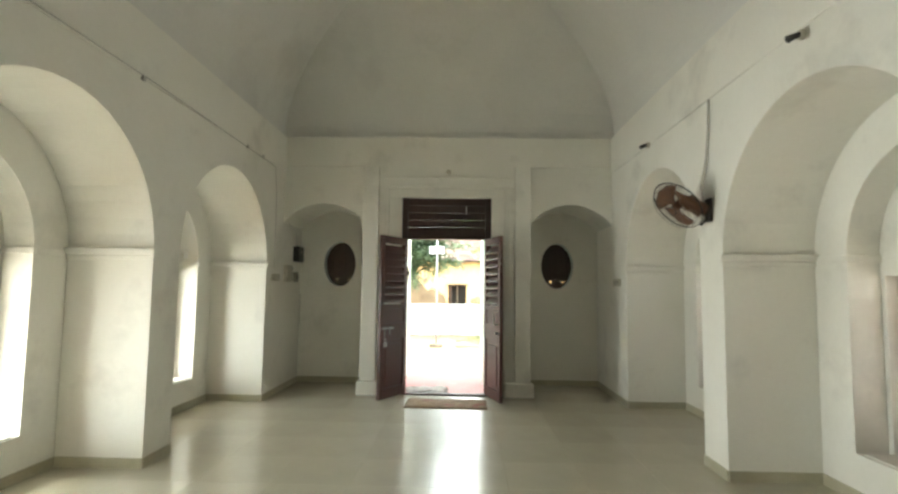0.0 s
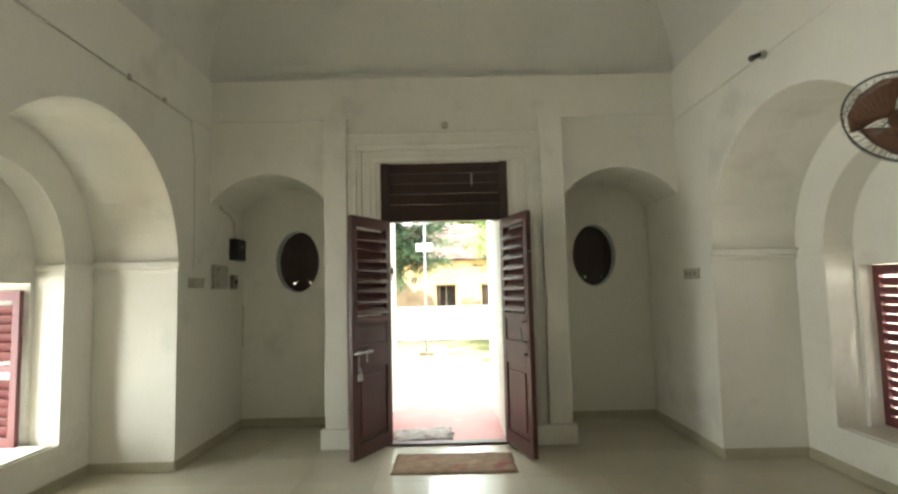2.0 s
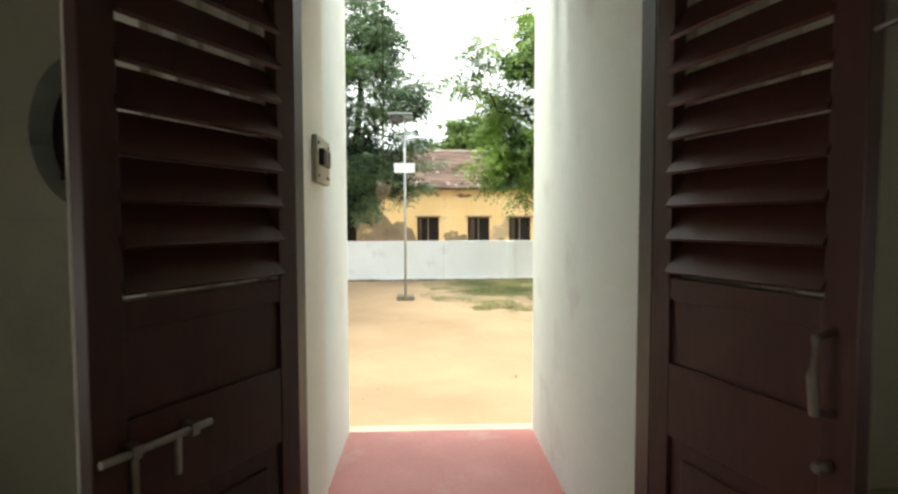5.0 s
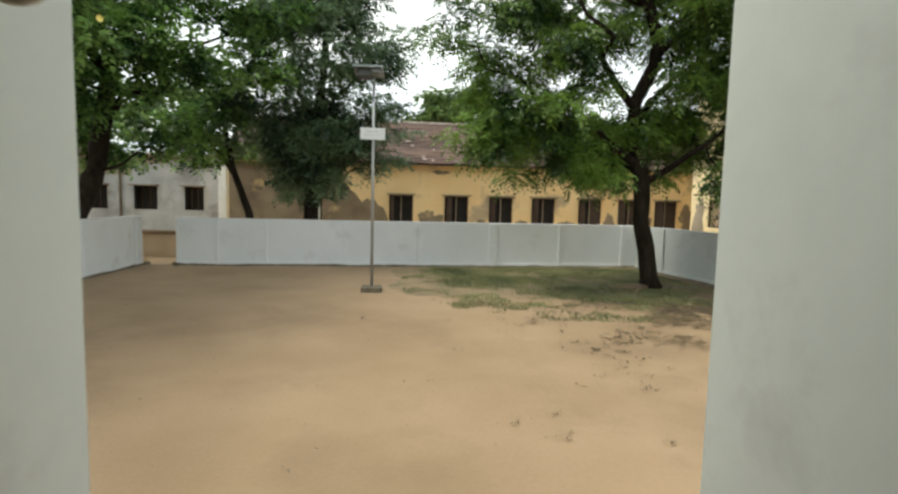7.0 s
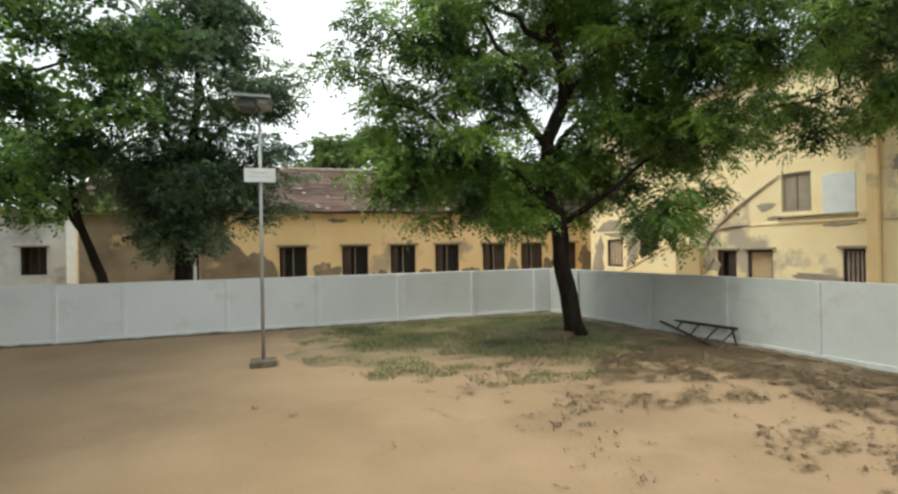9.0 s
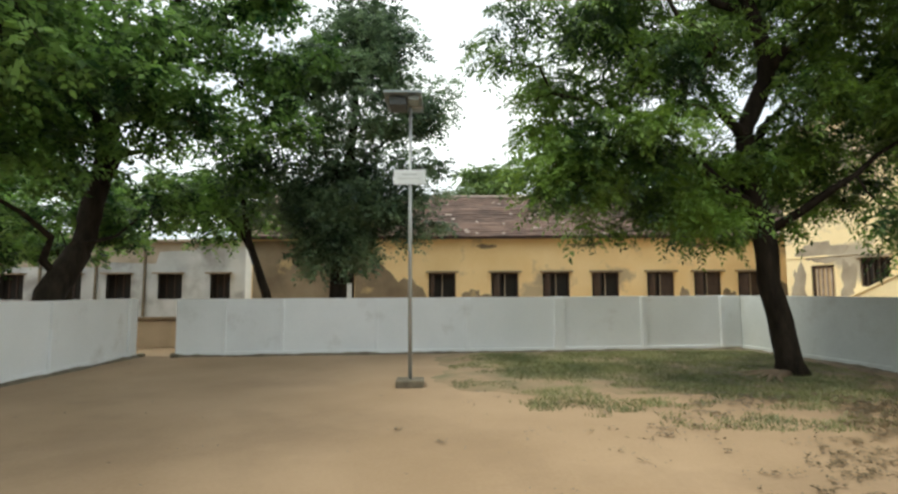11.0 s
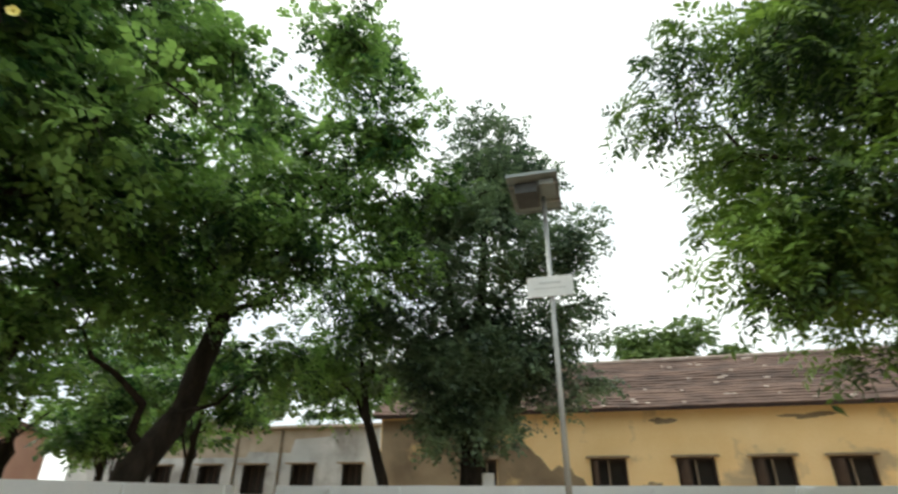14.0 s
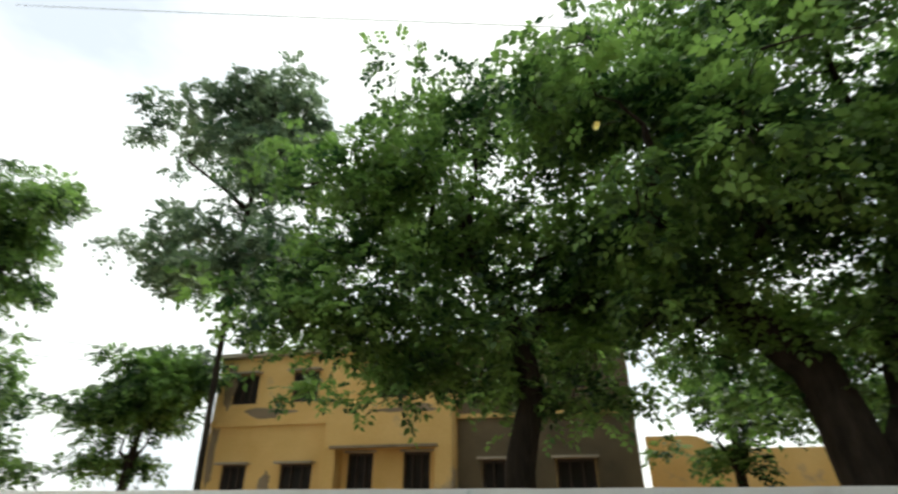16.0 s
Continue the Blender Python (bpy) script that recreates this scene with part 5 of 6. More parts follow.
# ---------------------------------------------------------------- door
def door_leaf(name, s, hinge, angle, label):
    """One leaf, hinged at its outer edge; drawn from the hinge along +u, then turned open."""
    d = tagged(new(name), label, "door", "double door leaves", kind="structure")
    d.matrix_basis = Matrix.Translation(hinge) @ Matrix.Rotation(radians(angle), 4, "Z")
    W, H, T = 0.60, 2.15, 0.045
    part("stile", boxes((0.0, 0.075, -T / 2, T / 2, 0, H), bevel=0.004), WOOD, d)
    part("stile", boxes((W - 0.075, W, -T / 2, T / 2, 0, H), bevel=0.004), WOOD, d)
    for z0, z1 in ((0.0, 0.13), (0.76, 0.98), (2.05, H)):
        part("rail", boxes((0.076, W - 0.076, -T / 2, T / 2, z0, z1), bevel=0.003), WOOD, d)
    part("lower_panel", boxes((0.076, W - 0.076, -0.010, 0.010, 0.131, 0.759), (0.125, W - 0.125, -0.021, 0.021, 0.185, 0.705), bevel=0.009), WOOD, d)
    part("lock_panel", boxes((0.076, W - 0.076, -0.012, 0.012, 0.981, 1.17)), WOOD, d)
    part("rail", boxes((0.076, W - 0.076, -T / 2, T / 2, 1.171, 1.235), bevel=0.003), WOOD, d)
    for k in range(8):
        bm = bmesh.new()
        box(bm, 0.07, W - 0.07, -0.060, 0.060, -0.006, 0.006, m=pose(0, 0, 1.30 + k * 0.097, -54 * s, 0, 0))
        part("slat", bm, WOOD, d)
    return d, W, T


dl, W, T = door_leaf("door_1", 1, (-0.565, -0.03, 0.03), -118, "maroon louvred door leaf standing open with steel bolt and padlock")
part("bolt", rod([(W - 0.26, 0.05, 0.92), (W + 0.0, 0.05, 0.92)], 0.009, 8), STEEL, dl, "steel slide bolt")
for u in (W - 0.22, W - 0.08):
    part("bolt_staple", boxes((u, u + 0.02, 0.0225, 0.062, 0.905, 0.935), bevel=0.003), STEEL, dl)
part("hasp", boxes((W - 0.092, W - 0.076, 0.0225, 0.03, 0.76, 0.89), bevel=0.002), STEEL, dl)
lock = part("padlock", boxes((W - 0.09, W - 0.04, 0.041, 0.068, 0.68, 0.74), bevel=0.008), STEEL, dl)
part("shackle", rod([(W - 0.08, 0.055, 0.74), (W - 0.08, 0.055, 0.78), (W - 0.065, 0.055, 0.795), (W - 0.05, 0.055, 0.78), (W - 0.05, 0.055, 0.74)], 0.005, 6), STEEL, lock)
part("hanger", rod([(W - 0.17, 0.05, 0.92), (W - 0.17, 0.05, 0.83)], 0.008, 6), STEEL, dl)
dr, W, T = door_leaf("door_2", -1, (0.565, -0.03, 0.03), -73, "maroon louvred door leaf standing open with steel pull handle")
part("handle", rod([(W - 0.05, -0.024, 1.17), (W - 0.05, -0.075, 1.16), (W - 0.05, -0.085, 1.08), (W - 0.05, -0.075, 1.00), (W - 0.05, -0.024, 0.99)], 0.010, 8), STEEL, dr, "steel pull handle")
part("knob", rod([(W - 0.05, -0.024, 0.88), (W - 0.05, -0.05, 0.88), (W - 0.05, -0.066, 0.88)], [0.012, 0.016, 0.010], 10), STEEL, dr, "small steel knob")
part("hook", rod([(W, -0.01, 1.78), (W + 0.05, -0.01, 1.785)], 0.006, 6), STEEL, dr)
fr = tagged(new("door_frame"), "dark wooden door frame with boarded transom panel", "door frame", kind="structure")
part("jamb", boxes((-0.638, -0.557, 0.002, 0.11, 0.0, 2.775), bevel=0.004), DARKWOOD, fr)
part("jamb", boxes((0.557, 0.638, 0.002, 0.11, 0.0, 2.775), bevel=0.004), DARKWOOD, fr)
part("head", boxes((-0.556, 0.556, 0.002, 0.11, 2.18, 2.25), bevel=0.004), DARKWOOD, fr)
for k in range(5):
    part("transom_board", boxes((-0.556, 0.556, 0.03, 0.06, 2.252 + k * 0.105, 2.252 + (k + 1) * 0.105 - 0.004), bevel=0.002), DARKWOOD, fr)
part("transom_hook", rod([(0.28, 0.02, 2.66), (0.28, 0.02, 2.54)], 0.006, 6), STEEL, fr)


def soft_mat(name, cx, cy, w, d, z, turn, mat, label, lump, seed):
    bm = bmesh.new()
    nx, ny = 28, 20
    top = []
    for j in range(ny + 1):
        row = []
        for i in range(nx + 1):
            u, v = i / nx - 0.5, j / ny - 0.5
            e = (0.05 if lump > 0.01 else 0.012) * noise.noise(Vector((u * 5, v * 5, seed)))
            h = 0.014 + lump * max(0, noise.noise(Vector((u * 5, v * 5, seed + 4)))) if abs(u) < 0.49 and abs(v) < 0.49 else 0.003
            row.append(bm.verts.new((u * w + e, v * d + e, h)))
        top.append(row)
    for j in range(ny):
        for i in range(nx):
            bm.faces.new((top[j][i], top[j][i + 1], top[j + 1][i + 1], top[j + 1][i]))
    rim = [top[0][i] for i in range(nx + 1)] + [top[j][nx] for j in range(1, ny + 1)] + [top[ny][i] for i in range(nx - 1, -1, -1)] + [top[j][0] for j in range(ny - 1, 0, -1)]
    low = [bm.verts.new((v.co.x, v.co.y, 0)) for v in rim]
    for i in range(len(rim)):
        j = (i + 1) % len(rim)
        bm.faces.new((rim[j], rim[i], low[i], low[j]))
    bm.faces.new(low[::-1])
    ob = part(name, bm, mat, None, "", True)
    ob.matrix_basis = pose(cx, cy, z, 0, 0, turn)
    return tagged(ob, label, "mat")


soft_mat("doormat", 0.04, -0.56, 1.04, 0.52, 0.001, -1, COIR, "brown coir doormat with faded red middle before the threshold", 0.006, 2)
soft_mat("foot_cloth", -0.27, 0.32, 0.60, 0.42, 0.006, 5, CLOTH, "rumpled grey cloth foot mat on the red floor", 0.022, 7)

# ---------------------------------------------------------------- oval shutters in the niches
for s in (-1, 1):
    w = tagged(new("oval_window"), "oval window closed by a dark boarded shutter in a white reveal", "window", kind="structure")
    cx = s * 1.72
    slots = [[(cx + e - 0.014, 1.592), (cx + e + 0.014, 1.592), (cx + e + 0.014, 1.612), (cx + e - 0.014, 1.612)] for e in (-0.075, 0.115)]
    part("shutter", slab(arc(cx, 1.85, 0.249, 0.354, 0, 351, 39), slots, "y", 1.00, 1.03), DARKWOOD, w)
    for k in range(4):
        x = cx - 0.15 + 0.1 * k
        part("batten", boxes((x - 0.004, x + 0.004, 0.992, 0.999, 1.66, 2.06)), WINDARK, w)
    part("cross_batten", boxes((cx - 0.20, cx + 0.20, 0.975, 0.999, 1.635, 1.665)), DARKWOOD, w)
    part("ledge", boxes((cx - 0.42, cx + 0.42, 0.835, 0.849, 1.43, 1.445), bevel=0.003), LIME, w, "thin plaster ledge under the oval")

# ---------------------------------------------------------------- wall fittings in the hall
fan = thing("wall_fan", "brown wall fan with wire guard hung on the white pier", "fan", at=(2.345, -2.92, 2.18))
part("wall_plate", boxes((-0.028, 0.0, -0.05, 0.05, -0.10, 0.10), bevel=0.008), BLACK, fan)
part("motor", rod([(-0.03, 0, 0.0), (-0.10, 0.02, 0.03), (-0.15, 0.03, 0.07), (-0.20, 0.05, 0.07)], [0.05, 0.06, 0.075, 0.06], 14), BROWNPL, fan, smooth=True)
part("pull_arm", rod([(-0.03, 0.0, -0.07), (-0.10, -0.04, -0.13)], [0.014, 0.010], 8), BLACK, fan)
FM = Matrix.Translation((-0.25, 0.06, 0.05)) @ Vector((-0.72, -0.25, -0.64)).to_track_quat("Z", "Y").to_matrix().to_4x4()
R = 0.235
bm = bmesh.new()
for z, r in ((0.0, R), (0.055, R * 0.86), (0.075, R * 0.5), (0.08, R * 0.16), (-0.05, R * 0.8), (-0.06, R * 0.35)):
    tube(bm, [(r * math.cos(a * math.tau / 40), r * math.sin(a * math.tau / 40), z) for a in range(41)], 0.005 if r == R else 0.0014, 6, cap=False)
for k in range(40):
    a = k * math.tau / 40
    c, q = math.cos(a), math.sin(a)
    tube(bm, [(c * 0.03, q * 0.03, 0.082), (c * R * 0.5, q * R * 0.5, 0.075), (c * R * 0.86, q * R * 0.86, 0.055), (c * R, q * R, 0.0), (c * R * 0.8, q * R * 0.8, -0.05), (c * R * 0.35, q * R * 0.35, -0.06)], 0.0011, 4, cap=False)
bmesh.ops.transform(bm, matrix=FM, verts=bm.verts)
tagged(part("guard", bm, BLACK, fan), "dark wire guard", kind="stuff")
for k in range(3):
    bm = bmesh.new()
    rows = []
    for i in range(7):
        r = 0.035 + 0.165 * i / 6
        half = (0.30 + 0.60 * math.sin(min(1, i / 5) * math.pi / 2)) * 1.1
        rows.append([bm.verts.new((r * math.cos(a), r * math.sin(a), 0.03 * math.sin(j - 2) * r / 0.2)) for j, a in ((j, -half + 2 * half * j / 4 + k * math.tau / 3) for j in range(5))])
    for r0, r1 in zip(rows, rows[1:]):
        for j in range(4):
            bm.faces.new((r0[j], r0[j + 1], r1[j + 1], r1[j]))
    ext = bmesh.ops.extrude_face_region(bm, geom=bm.faces[:])
    bmesh.ops.translate(bm, vec=(0, 0, 0.004), verts=[v for v in ext["geom"] if isinstance(v, bmesh.types.BMVert)])
    bmesh.ops.recalc_face_normals(bm, faces=bm.faces)
    bmesh.ops.transform(bm, matrix=FM, verts=bm.verts)
    part("blade", bm, BROWNPL, fan, smooth=True)
part("hub", rod([FM @ Vector((0, 0, -0.04)), FM @ Vector((0, 0, 0.03)), FM @ Vector((0, 0, 0.045))], [0.04, 0.04, 0.025], 14), BROWNPL, fan)
part("cord", rod([(-0.05, 0.02, 0.06), (-0.04, 0.06, 0.22), (-0.015, 0.02, 0.45), (-0.008, -0.02, 0.72), (-0.006, -0.03, 0.96)], 0.010, 6), CABLE, fan, "grey supply cord")

for y, z in ((-1.55, 3.13), (-4.22, 3.08)):
    b = thing("lamp_holder", "small unlit bulb holder on the wall band", "lamp holder", "lamp holders", at=(2.33, y, z))
    part("rose", rod([(0.0, 0, 0), (-0.03, 0, 0.0)], 0.032, 12), CREAMPL, b)
    part("socket", rod([(-0.03, 0, 0), (-0.07, 0, -0.015), (-0.10, 0, -0.03)], [0.018, 0.02, 0.024], 10), BLACK, b)

b = thing("lamp_holder", "small white bulb holder above the door surround", "lamp holder", "lamp holders", at=(0.02, -0.041, 3.14))
part("rose", rod([(0, 0, 0), (0, -0.03, 0)], 0.035, 12), CREAMPL, b)
part("socket", rod([(0, -0.03, 0), (0, -0.07, -0.01)], [0.020, 0.024], 10), CREAMPL, b)

wire = thing("wall_cable", "thin grey cable clipped along the wall band", "cable", at=(-2.33, 0, 3.13))
part("wire", rod([(0, -8.5, 0.03), (0.0, -6, 0.02), (0, -3.2, 0.03), (0, -1.4, 0.0), (0, -0.42, -0.02)], 0.005, 6), CABLE, wire)
part("drop", rod([(-0.012, -0.42, -0.02), (-0.014, -0.34, -0.35), (-0.014, -0.33, -0.95), (-0.014, -0.33, -1.40)], 0.004, 6), CABLE, wire)
for y in (-5.2, -3.4, -1.38, -0.9):
    part("clip", boxes((-0.012, 0.012, y - 0.018, y + 0.018, -0.012, 0.03), bevel=0.003), CABLE, wire)

sp = thing("switch_plate", "cream switch plate on the niche wall", "switch", "wall plates", at=(-2.349, -0.28, 1.56))
part("plate", boxes((0.0, 0.02, -0.14, 0.14, 0.0, 0.095), bevel=0.005), CREAMPL, sp)
for k in range(3):
    part("rocker", boxes((0.02, 0.027, -0.10 + 0.075 * k, -0.06 + 0.075 * k, 0.025, 0.07), bevel=0.003), CREAMPL, sp)
sp = thing("switch_plate", "cream switch plate on the side wall by the niche", "switch", "wall plates", at=(2.349, -0.22, 1.54))
part("plate", boxes((-0.02, 0.0, -0.15, 0.15, 0.0, 0.10), bevel=0.005), CREAMPL, sp)
for k in range(3):
    part("rocker", boxes((-0.027, -0.02, -0.10 + 0.08 * k, -0.06 + 0.08 * k, 0.028, 0.072), bevel=0.003), GREYPL, sp)
fb = thing("fuse_board", "square cream fuse board on the niche wall", "fuse board", at=(-2.349, 0.20, 1.55))
part("board", boxes((0.0, 0.035, -0.15, 0.15, 0.0, 0.245), bevel=0.006), CREAMPL, fb)
part("cover", boxes((0.0352, 0.05, -0.12, 0.12, 0.03, 0.215), bevel=0.006), CREAMPL, fb)
for e in (-0.105, 0.105):
    for z in (0.045, 0.20):
        part("screw", rod([(0.05, e, z), (0.054, e, z)], 0.009, 8), BLACK, fb)
mb = thing("electric_meter", "black electric meter with glass window and cable above", "electric meter", at=(-2.349, 0.58, 1.86))
part("case", boxes((0.0, 0.09, -0.125, 0.125, 0.0, 0.235), bevel=0.014), BLACK, mb)
part("dial", boxes((0.0905, 0.094, -0.035, 0.045, 0.135, 0.165), bevel=0.003), GREYPL, mb)
part("terminal_cover", boxes((0.0905, 0.10, -0.09, 0.09, 0.02, 0.075), bevel=0.004), BLACK, mb)
part("cable", rod([(0.02, -0.02, 0.235), (0.015, -0.03, 0.42), (0.012, -0.16, 0.49), (0.012, -0.35, 0.52), (0.012, -0.40, 0.60)], 0.008, 6), CABLE, mb)
sk = thing("socket_box", "small grey socket box beside the fuse board", "socket", at=(-2.349, 0.54, 1.55))
part("box", boxes((0.0, 0.045, -0.055, 0.055, 0.0, 0.15), bevel=0.006), GREYPL, sk)
part("toggle", boxes((0.0452, 0.06, -0.018, 0.018, 0.05, 0.10), bevel=0.004), BLACK, sk)
cd = thing("hanging_wire", "loose grey wire hanging in the niche corner", "wire", at=(-2.338, 0.83, 0.9))
part("strand", rod([(0, 0, 0.46), (0.006, -0.01, 0.32), (-0.002, -0.004, 0.18), (0.004, -0.012, 0.05), (0, 0, 0)], 0.006, 6), CABLE, cd)

# ---------------------------------------------------------------- passage fittings
sb = thing("switchboard", "old cream switchboard with dark toggle switches on the passage wall", "switchboard", at=(-0.638, 0.74, 1.60))
part("board", boxes((0.0, 0.022, -0.14, 0.14, 0.0, 0.20), bevel=0.005), CREAMPL, sb)
for k, y in enumerate((-0.09, -0.03, 0.035)):
    part("switch", boxes((0.0222, 0.045, y - 0.016, y + 0.016, 0.075, 0.145), bevel=0.004), GREYPL if k else BLACK, sb)
for y, z in ((-0.11, 0.03), (0.10, 0.03), (0.10, 0.17), (0.075, 0.03), (-0.11, 0.17)):
    part("screw", rod([(0.022, y, z), (0.026, y, z)], 0.007, 8), BLACK, sb)

rp = thing("hanging_rope", "green cord ending in a knotted bundle of coir rope", "rope", at=(-0.40, 1.30, 2.962))
part("cord", rod([(0, 0, 0), (0.004, 0.003, -0.5), (0.0, 0.0, -1.29)], 0.005, 6), GREENROPE, rp)
# hanging loops, one ear, and turns wrapped round their top: centre x, y, z, half axes, turns about x, y, z
for x, y, z, a, b, rx, ry, rz in ((-0.008, 0.004, -1.372, 0.034, 0.046, 90, 10, 0), (-0.006, -0.010, -1.368, 0.024, 0.038, 84, -6, 8),
                                  (0.004, -0.019, -1.362, 0.015, 0.030, 80, -22, -8), (0.0, 0.017, -1.366, 0.026, 0.040, 98, 16, 12),
                                  (0.021, 0.0, -1.327, 0.022, 0.023, 82, -10, 14), (0.014, 0.010, -1.330, 0.027, 0.021, 100, 14, -10),
                                  (-0.002, -0.002, -1.326, 0.038, 0.027, 20, 14, 6), (-0.001, -0.003, -1.340, 0.037, 0.030, 16, 20, -4),
                                  (0.003, 0.0, -1.351, 0.034, 0.029, 26, 30, 8)):
    bm = bmesh.new()
    m = pose(x + 0.003, y, z * 0.9 - 0.1265, rx, ry, rz)
    tube(bm, [m @ Vector((0.94 * a * math.cos(i * math.tau / 24), 0.92 * b * math.sin(i * math.tau / 24), 0.005 * math.sin(i * math.tau / 12))) for i in range(25)], 0.0062, 8, cap=False)
    part("rope_loop", bm, ROPE, rp, smooth=True)

# ---------------------------------------------------------------- yard things
lp = thing("solar_street_lamp", "slim galvanised solar lamp pole with white sign plate on cement base", "street lamp", at=(-0.84, 14.2, GROUND))
part("base", boxes((-0.26, 0.26, -0.24, 0.24, -0.02, 0.13), bevel=0.03), DARKBROWN, lp, "rough cement base block")
part("pole", rod([(0, 0, 0.1), (0, 0, 3.0), (0.0, 0, 5.46)], [0.038, 0.036, 0.032], 12), GALV, lp, smooth=True)
sg = part("sign_plate", boxes((-0.32, 0.30, -0.075, -0.05, 3.84, 4.13), bevel=0.004), SIGN, lp, "white sign plate with faded print")
part("print_bar", boxes((-0.16, 0.14, -0.079, -0.0755, 4.02, 4.05)), SIGNTEXT, sg)
part("print_bar", boxes((-0.22, 0.20, -0.079, -0.0755, 3.95, 3.965)), SIGNTEXT, sg)
part("sign_bracket", boxes((-0.05, 0.05, -0.05, -0.03, 3.90, 3.94), (-0.05, 0.05, -0.05, -0.03, 4.05, 4.09)), STEEL, lp)
PM = pose(-0.12, 0.0, 5.52, -1, 0, 0)
bm = bmesh.new()
box(bm, -0.35, 0.35, -0.53, 0.53, -0.004, 0.004, m=PM)
part("panel_back", bm, SOLAR, lp, "grey underside of the solar panel")
bm = bmesh.new()
box(bm, -0.34, 0.34, -0.52, 0.52, 0.0045, 0.008, m=PM)
part("panel_glass", bm, CELL, lp)
bm = bmesh.new()
for r in ((-0.36, 0.36, -0.545, -0.53, -0.035, 0.012), (-0.36, 0.36, 0.53, 0.545, -0.035, 0.012), (-0.36, -0.35, -0.53, 0.53, -0.035, 0.012), (0.35, 0.36, -0.53, 0.53, -0.035, 0.012)):
    box(bm, *r, m=PM)
part("panel_frame", bm, SOLAR, lp)
for e in (-0.25, 0.25):
    bm = bmesh.new()
    box(bm, -0.35, 0.35, e - 0.02, e + 0.02, -0.035, -0.006, m=PM)
    part("panel_rail", bm, GALV, lp)
bm = bmesh.new()
box(bm, -0.26, 0.06, -0.36, 0.10, -0.20, -0.037, bevel=0.012, m=PM)
part("battery_box", bm, DARKGREY, lp, "dark battery box under the panel")
bm = bmesh.new()
box(bm, 0.10, 0.30, -0.40, -0.05, -0.12, -0.037, bevel=0.012, m=PM)
part("lamp_head", bm, SOLAR, lp, "small grey lamp head under the panel")

rk = thing("iron_frame", "rusty iron trestle frame lying against the boundary wall", "frame", at=(9.55, 14.2, GROUND))
RL = [((-0.05, 0.55, 0.36), (0.0, -2.05, 0.42)), ((-0.08, 0.52, 0.30), (-0.62, -2.1, 0.03))]
for a, b in RL:
    part("rail", rod([a, b], 0.038, 6), RUST, rk)
for f in (0.35, 0.58, 0.8, 0.99):
    part("rung", rod([Vector(RL[0][0]).lerp(Vector(RL[0][1]), f), Vector(RL[1][0]).lerp(Vector(RL[1][1]), f)], 0.020, 6), RUST, rk)
part("leg", rod([(-0.05, 0.5, 0.35), (-0.12, 0.62, 0.0)], 0.024, 6), RUST, rk)
part("leg", rod([(0.0, -1.9, 0.40), (0.06, -1.98, 0.0)], 0.024, 6), RUST, rk)

rt = thing("root_mound", "brown roots and soil heaped at the neem foot", "roots", at=(6.6, 14.7, GROUND))
rnd = random.Random(6)
for k in range(6):
    a = math.pi * (0.75 + 0.5 * k / 5) + rnd.uniform(-0.2, 0.2)
    l = rnd.uniform(0.7, 1.5)
    part("root", rod([(0.35 + 0.1 * math.cos(a), 0.25 + 0.1 * math.sin(a), 0.06), (0.2 + l * 0.35 * math.cos(a), 0.2 + l * 0.4 * math.sin(a), 0.02), (0.1 + l * 0.7 * math.cos(a + 0.2), l * 0.75 * math.sin(a + 0.2), 0.005), (l * math.cos(a + 0.1), l * math.sin(a + 0.1), -0.01)], [0.09, 0.06, 0.04, 0.02], 7), SOIL, rt, smooth=True)

fl = thing("yellow_flower", "single pale yellow flower among the leaves", "flower", "flowers", at=(-4.69, 9.40, 4.02))
bm = bmesh.new()
for k in range(5):
    m = pose(0, 0, 0, 35, 0, 72 * k)
    vs = [bm.verts.new(m @ Vector(c)) for c in ((0, 0, 0), (0.028, 0.03, 0.008), (0.02, 0.06, 0.0), (-0.02, 0.06, 0.0), (-0.028, 0.03, 0.008))]
    bm.faces.new(vs)
bmesh.ops.transform(bm, matrix=Matrix.Rotation(radians(100), 4, "X") @ Matrix.Rotation(radians(40), 4, "Y"), verts=bm.verts)
part("petals", bm, PETAL, fl)
part("stalk", rod([(0, 0, 0), (-0.12, 0.06, 0.10), (-0.4, 0.3, 0.35)], 0.006, 5), BARK, fl)

for i, (a, b, s) in enumerate((((-11, -14, 20.6), (-11, 17, 9.95), 0.05), ((-17, -20, 7.95), (-17, -5.2, 5.5), 0.08), ((-17, -20, 7.0), (-17, -5.2, 5.05), 0.08))):
    w = thing("overhead_wire", "thin dark overhead wire between the trees and houses", "wire", "overhead wires")
    pts = [Vector(a).lerp(Vector(b), k / 12) - Vector((0, 0, s * math.sin(k / 12 * math.pi))) for k in range(13)]
    part("strand", rod(pts, 0.014, 5), BLACK, w)

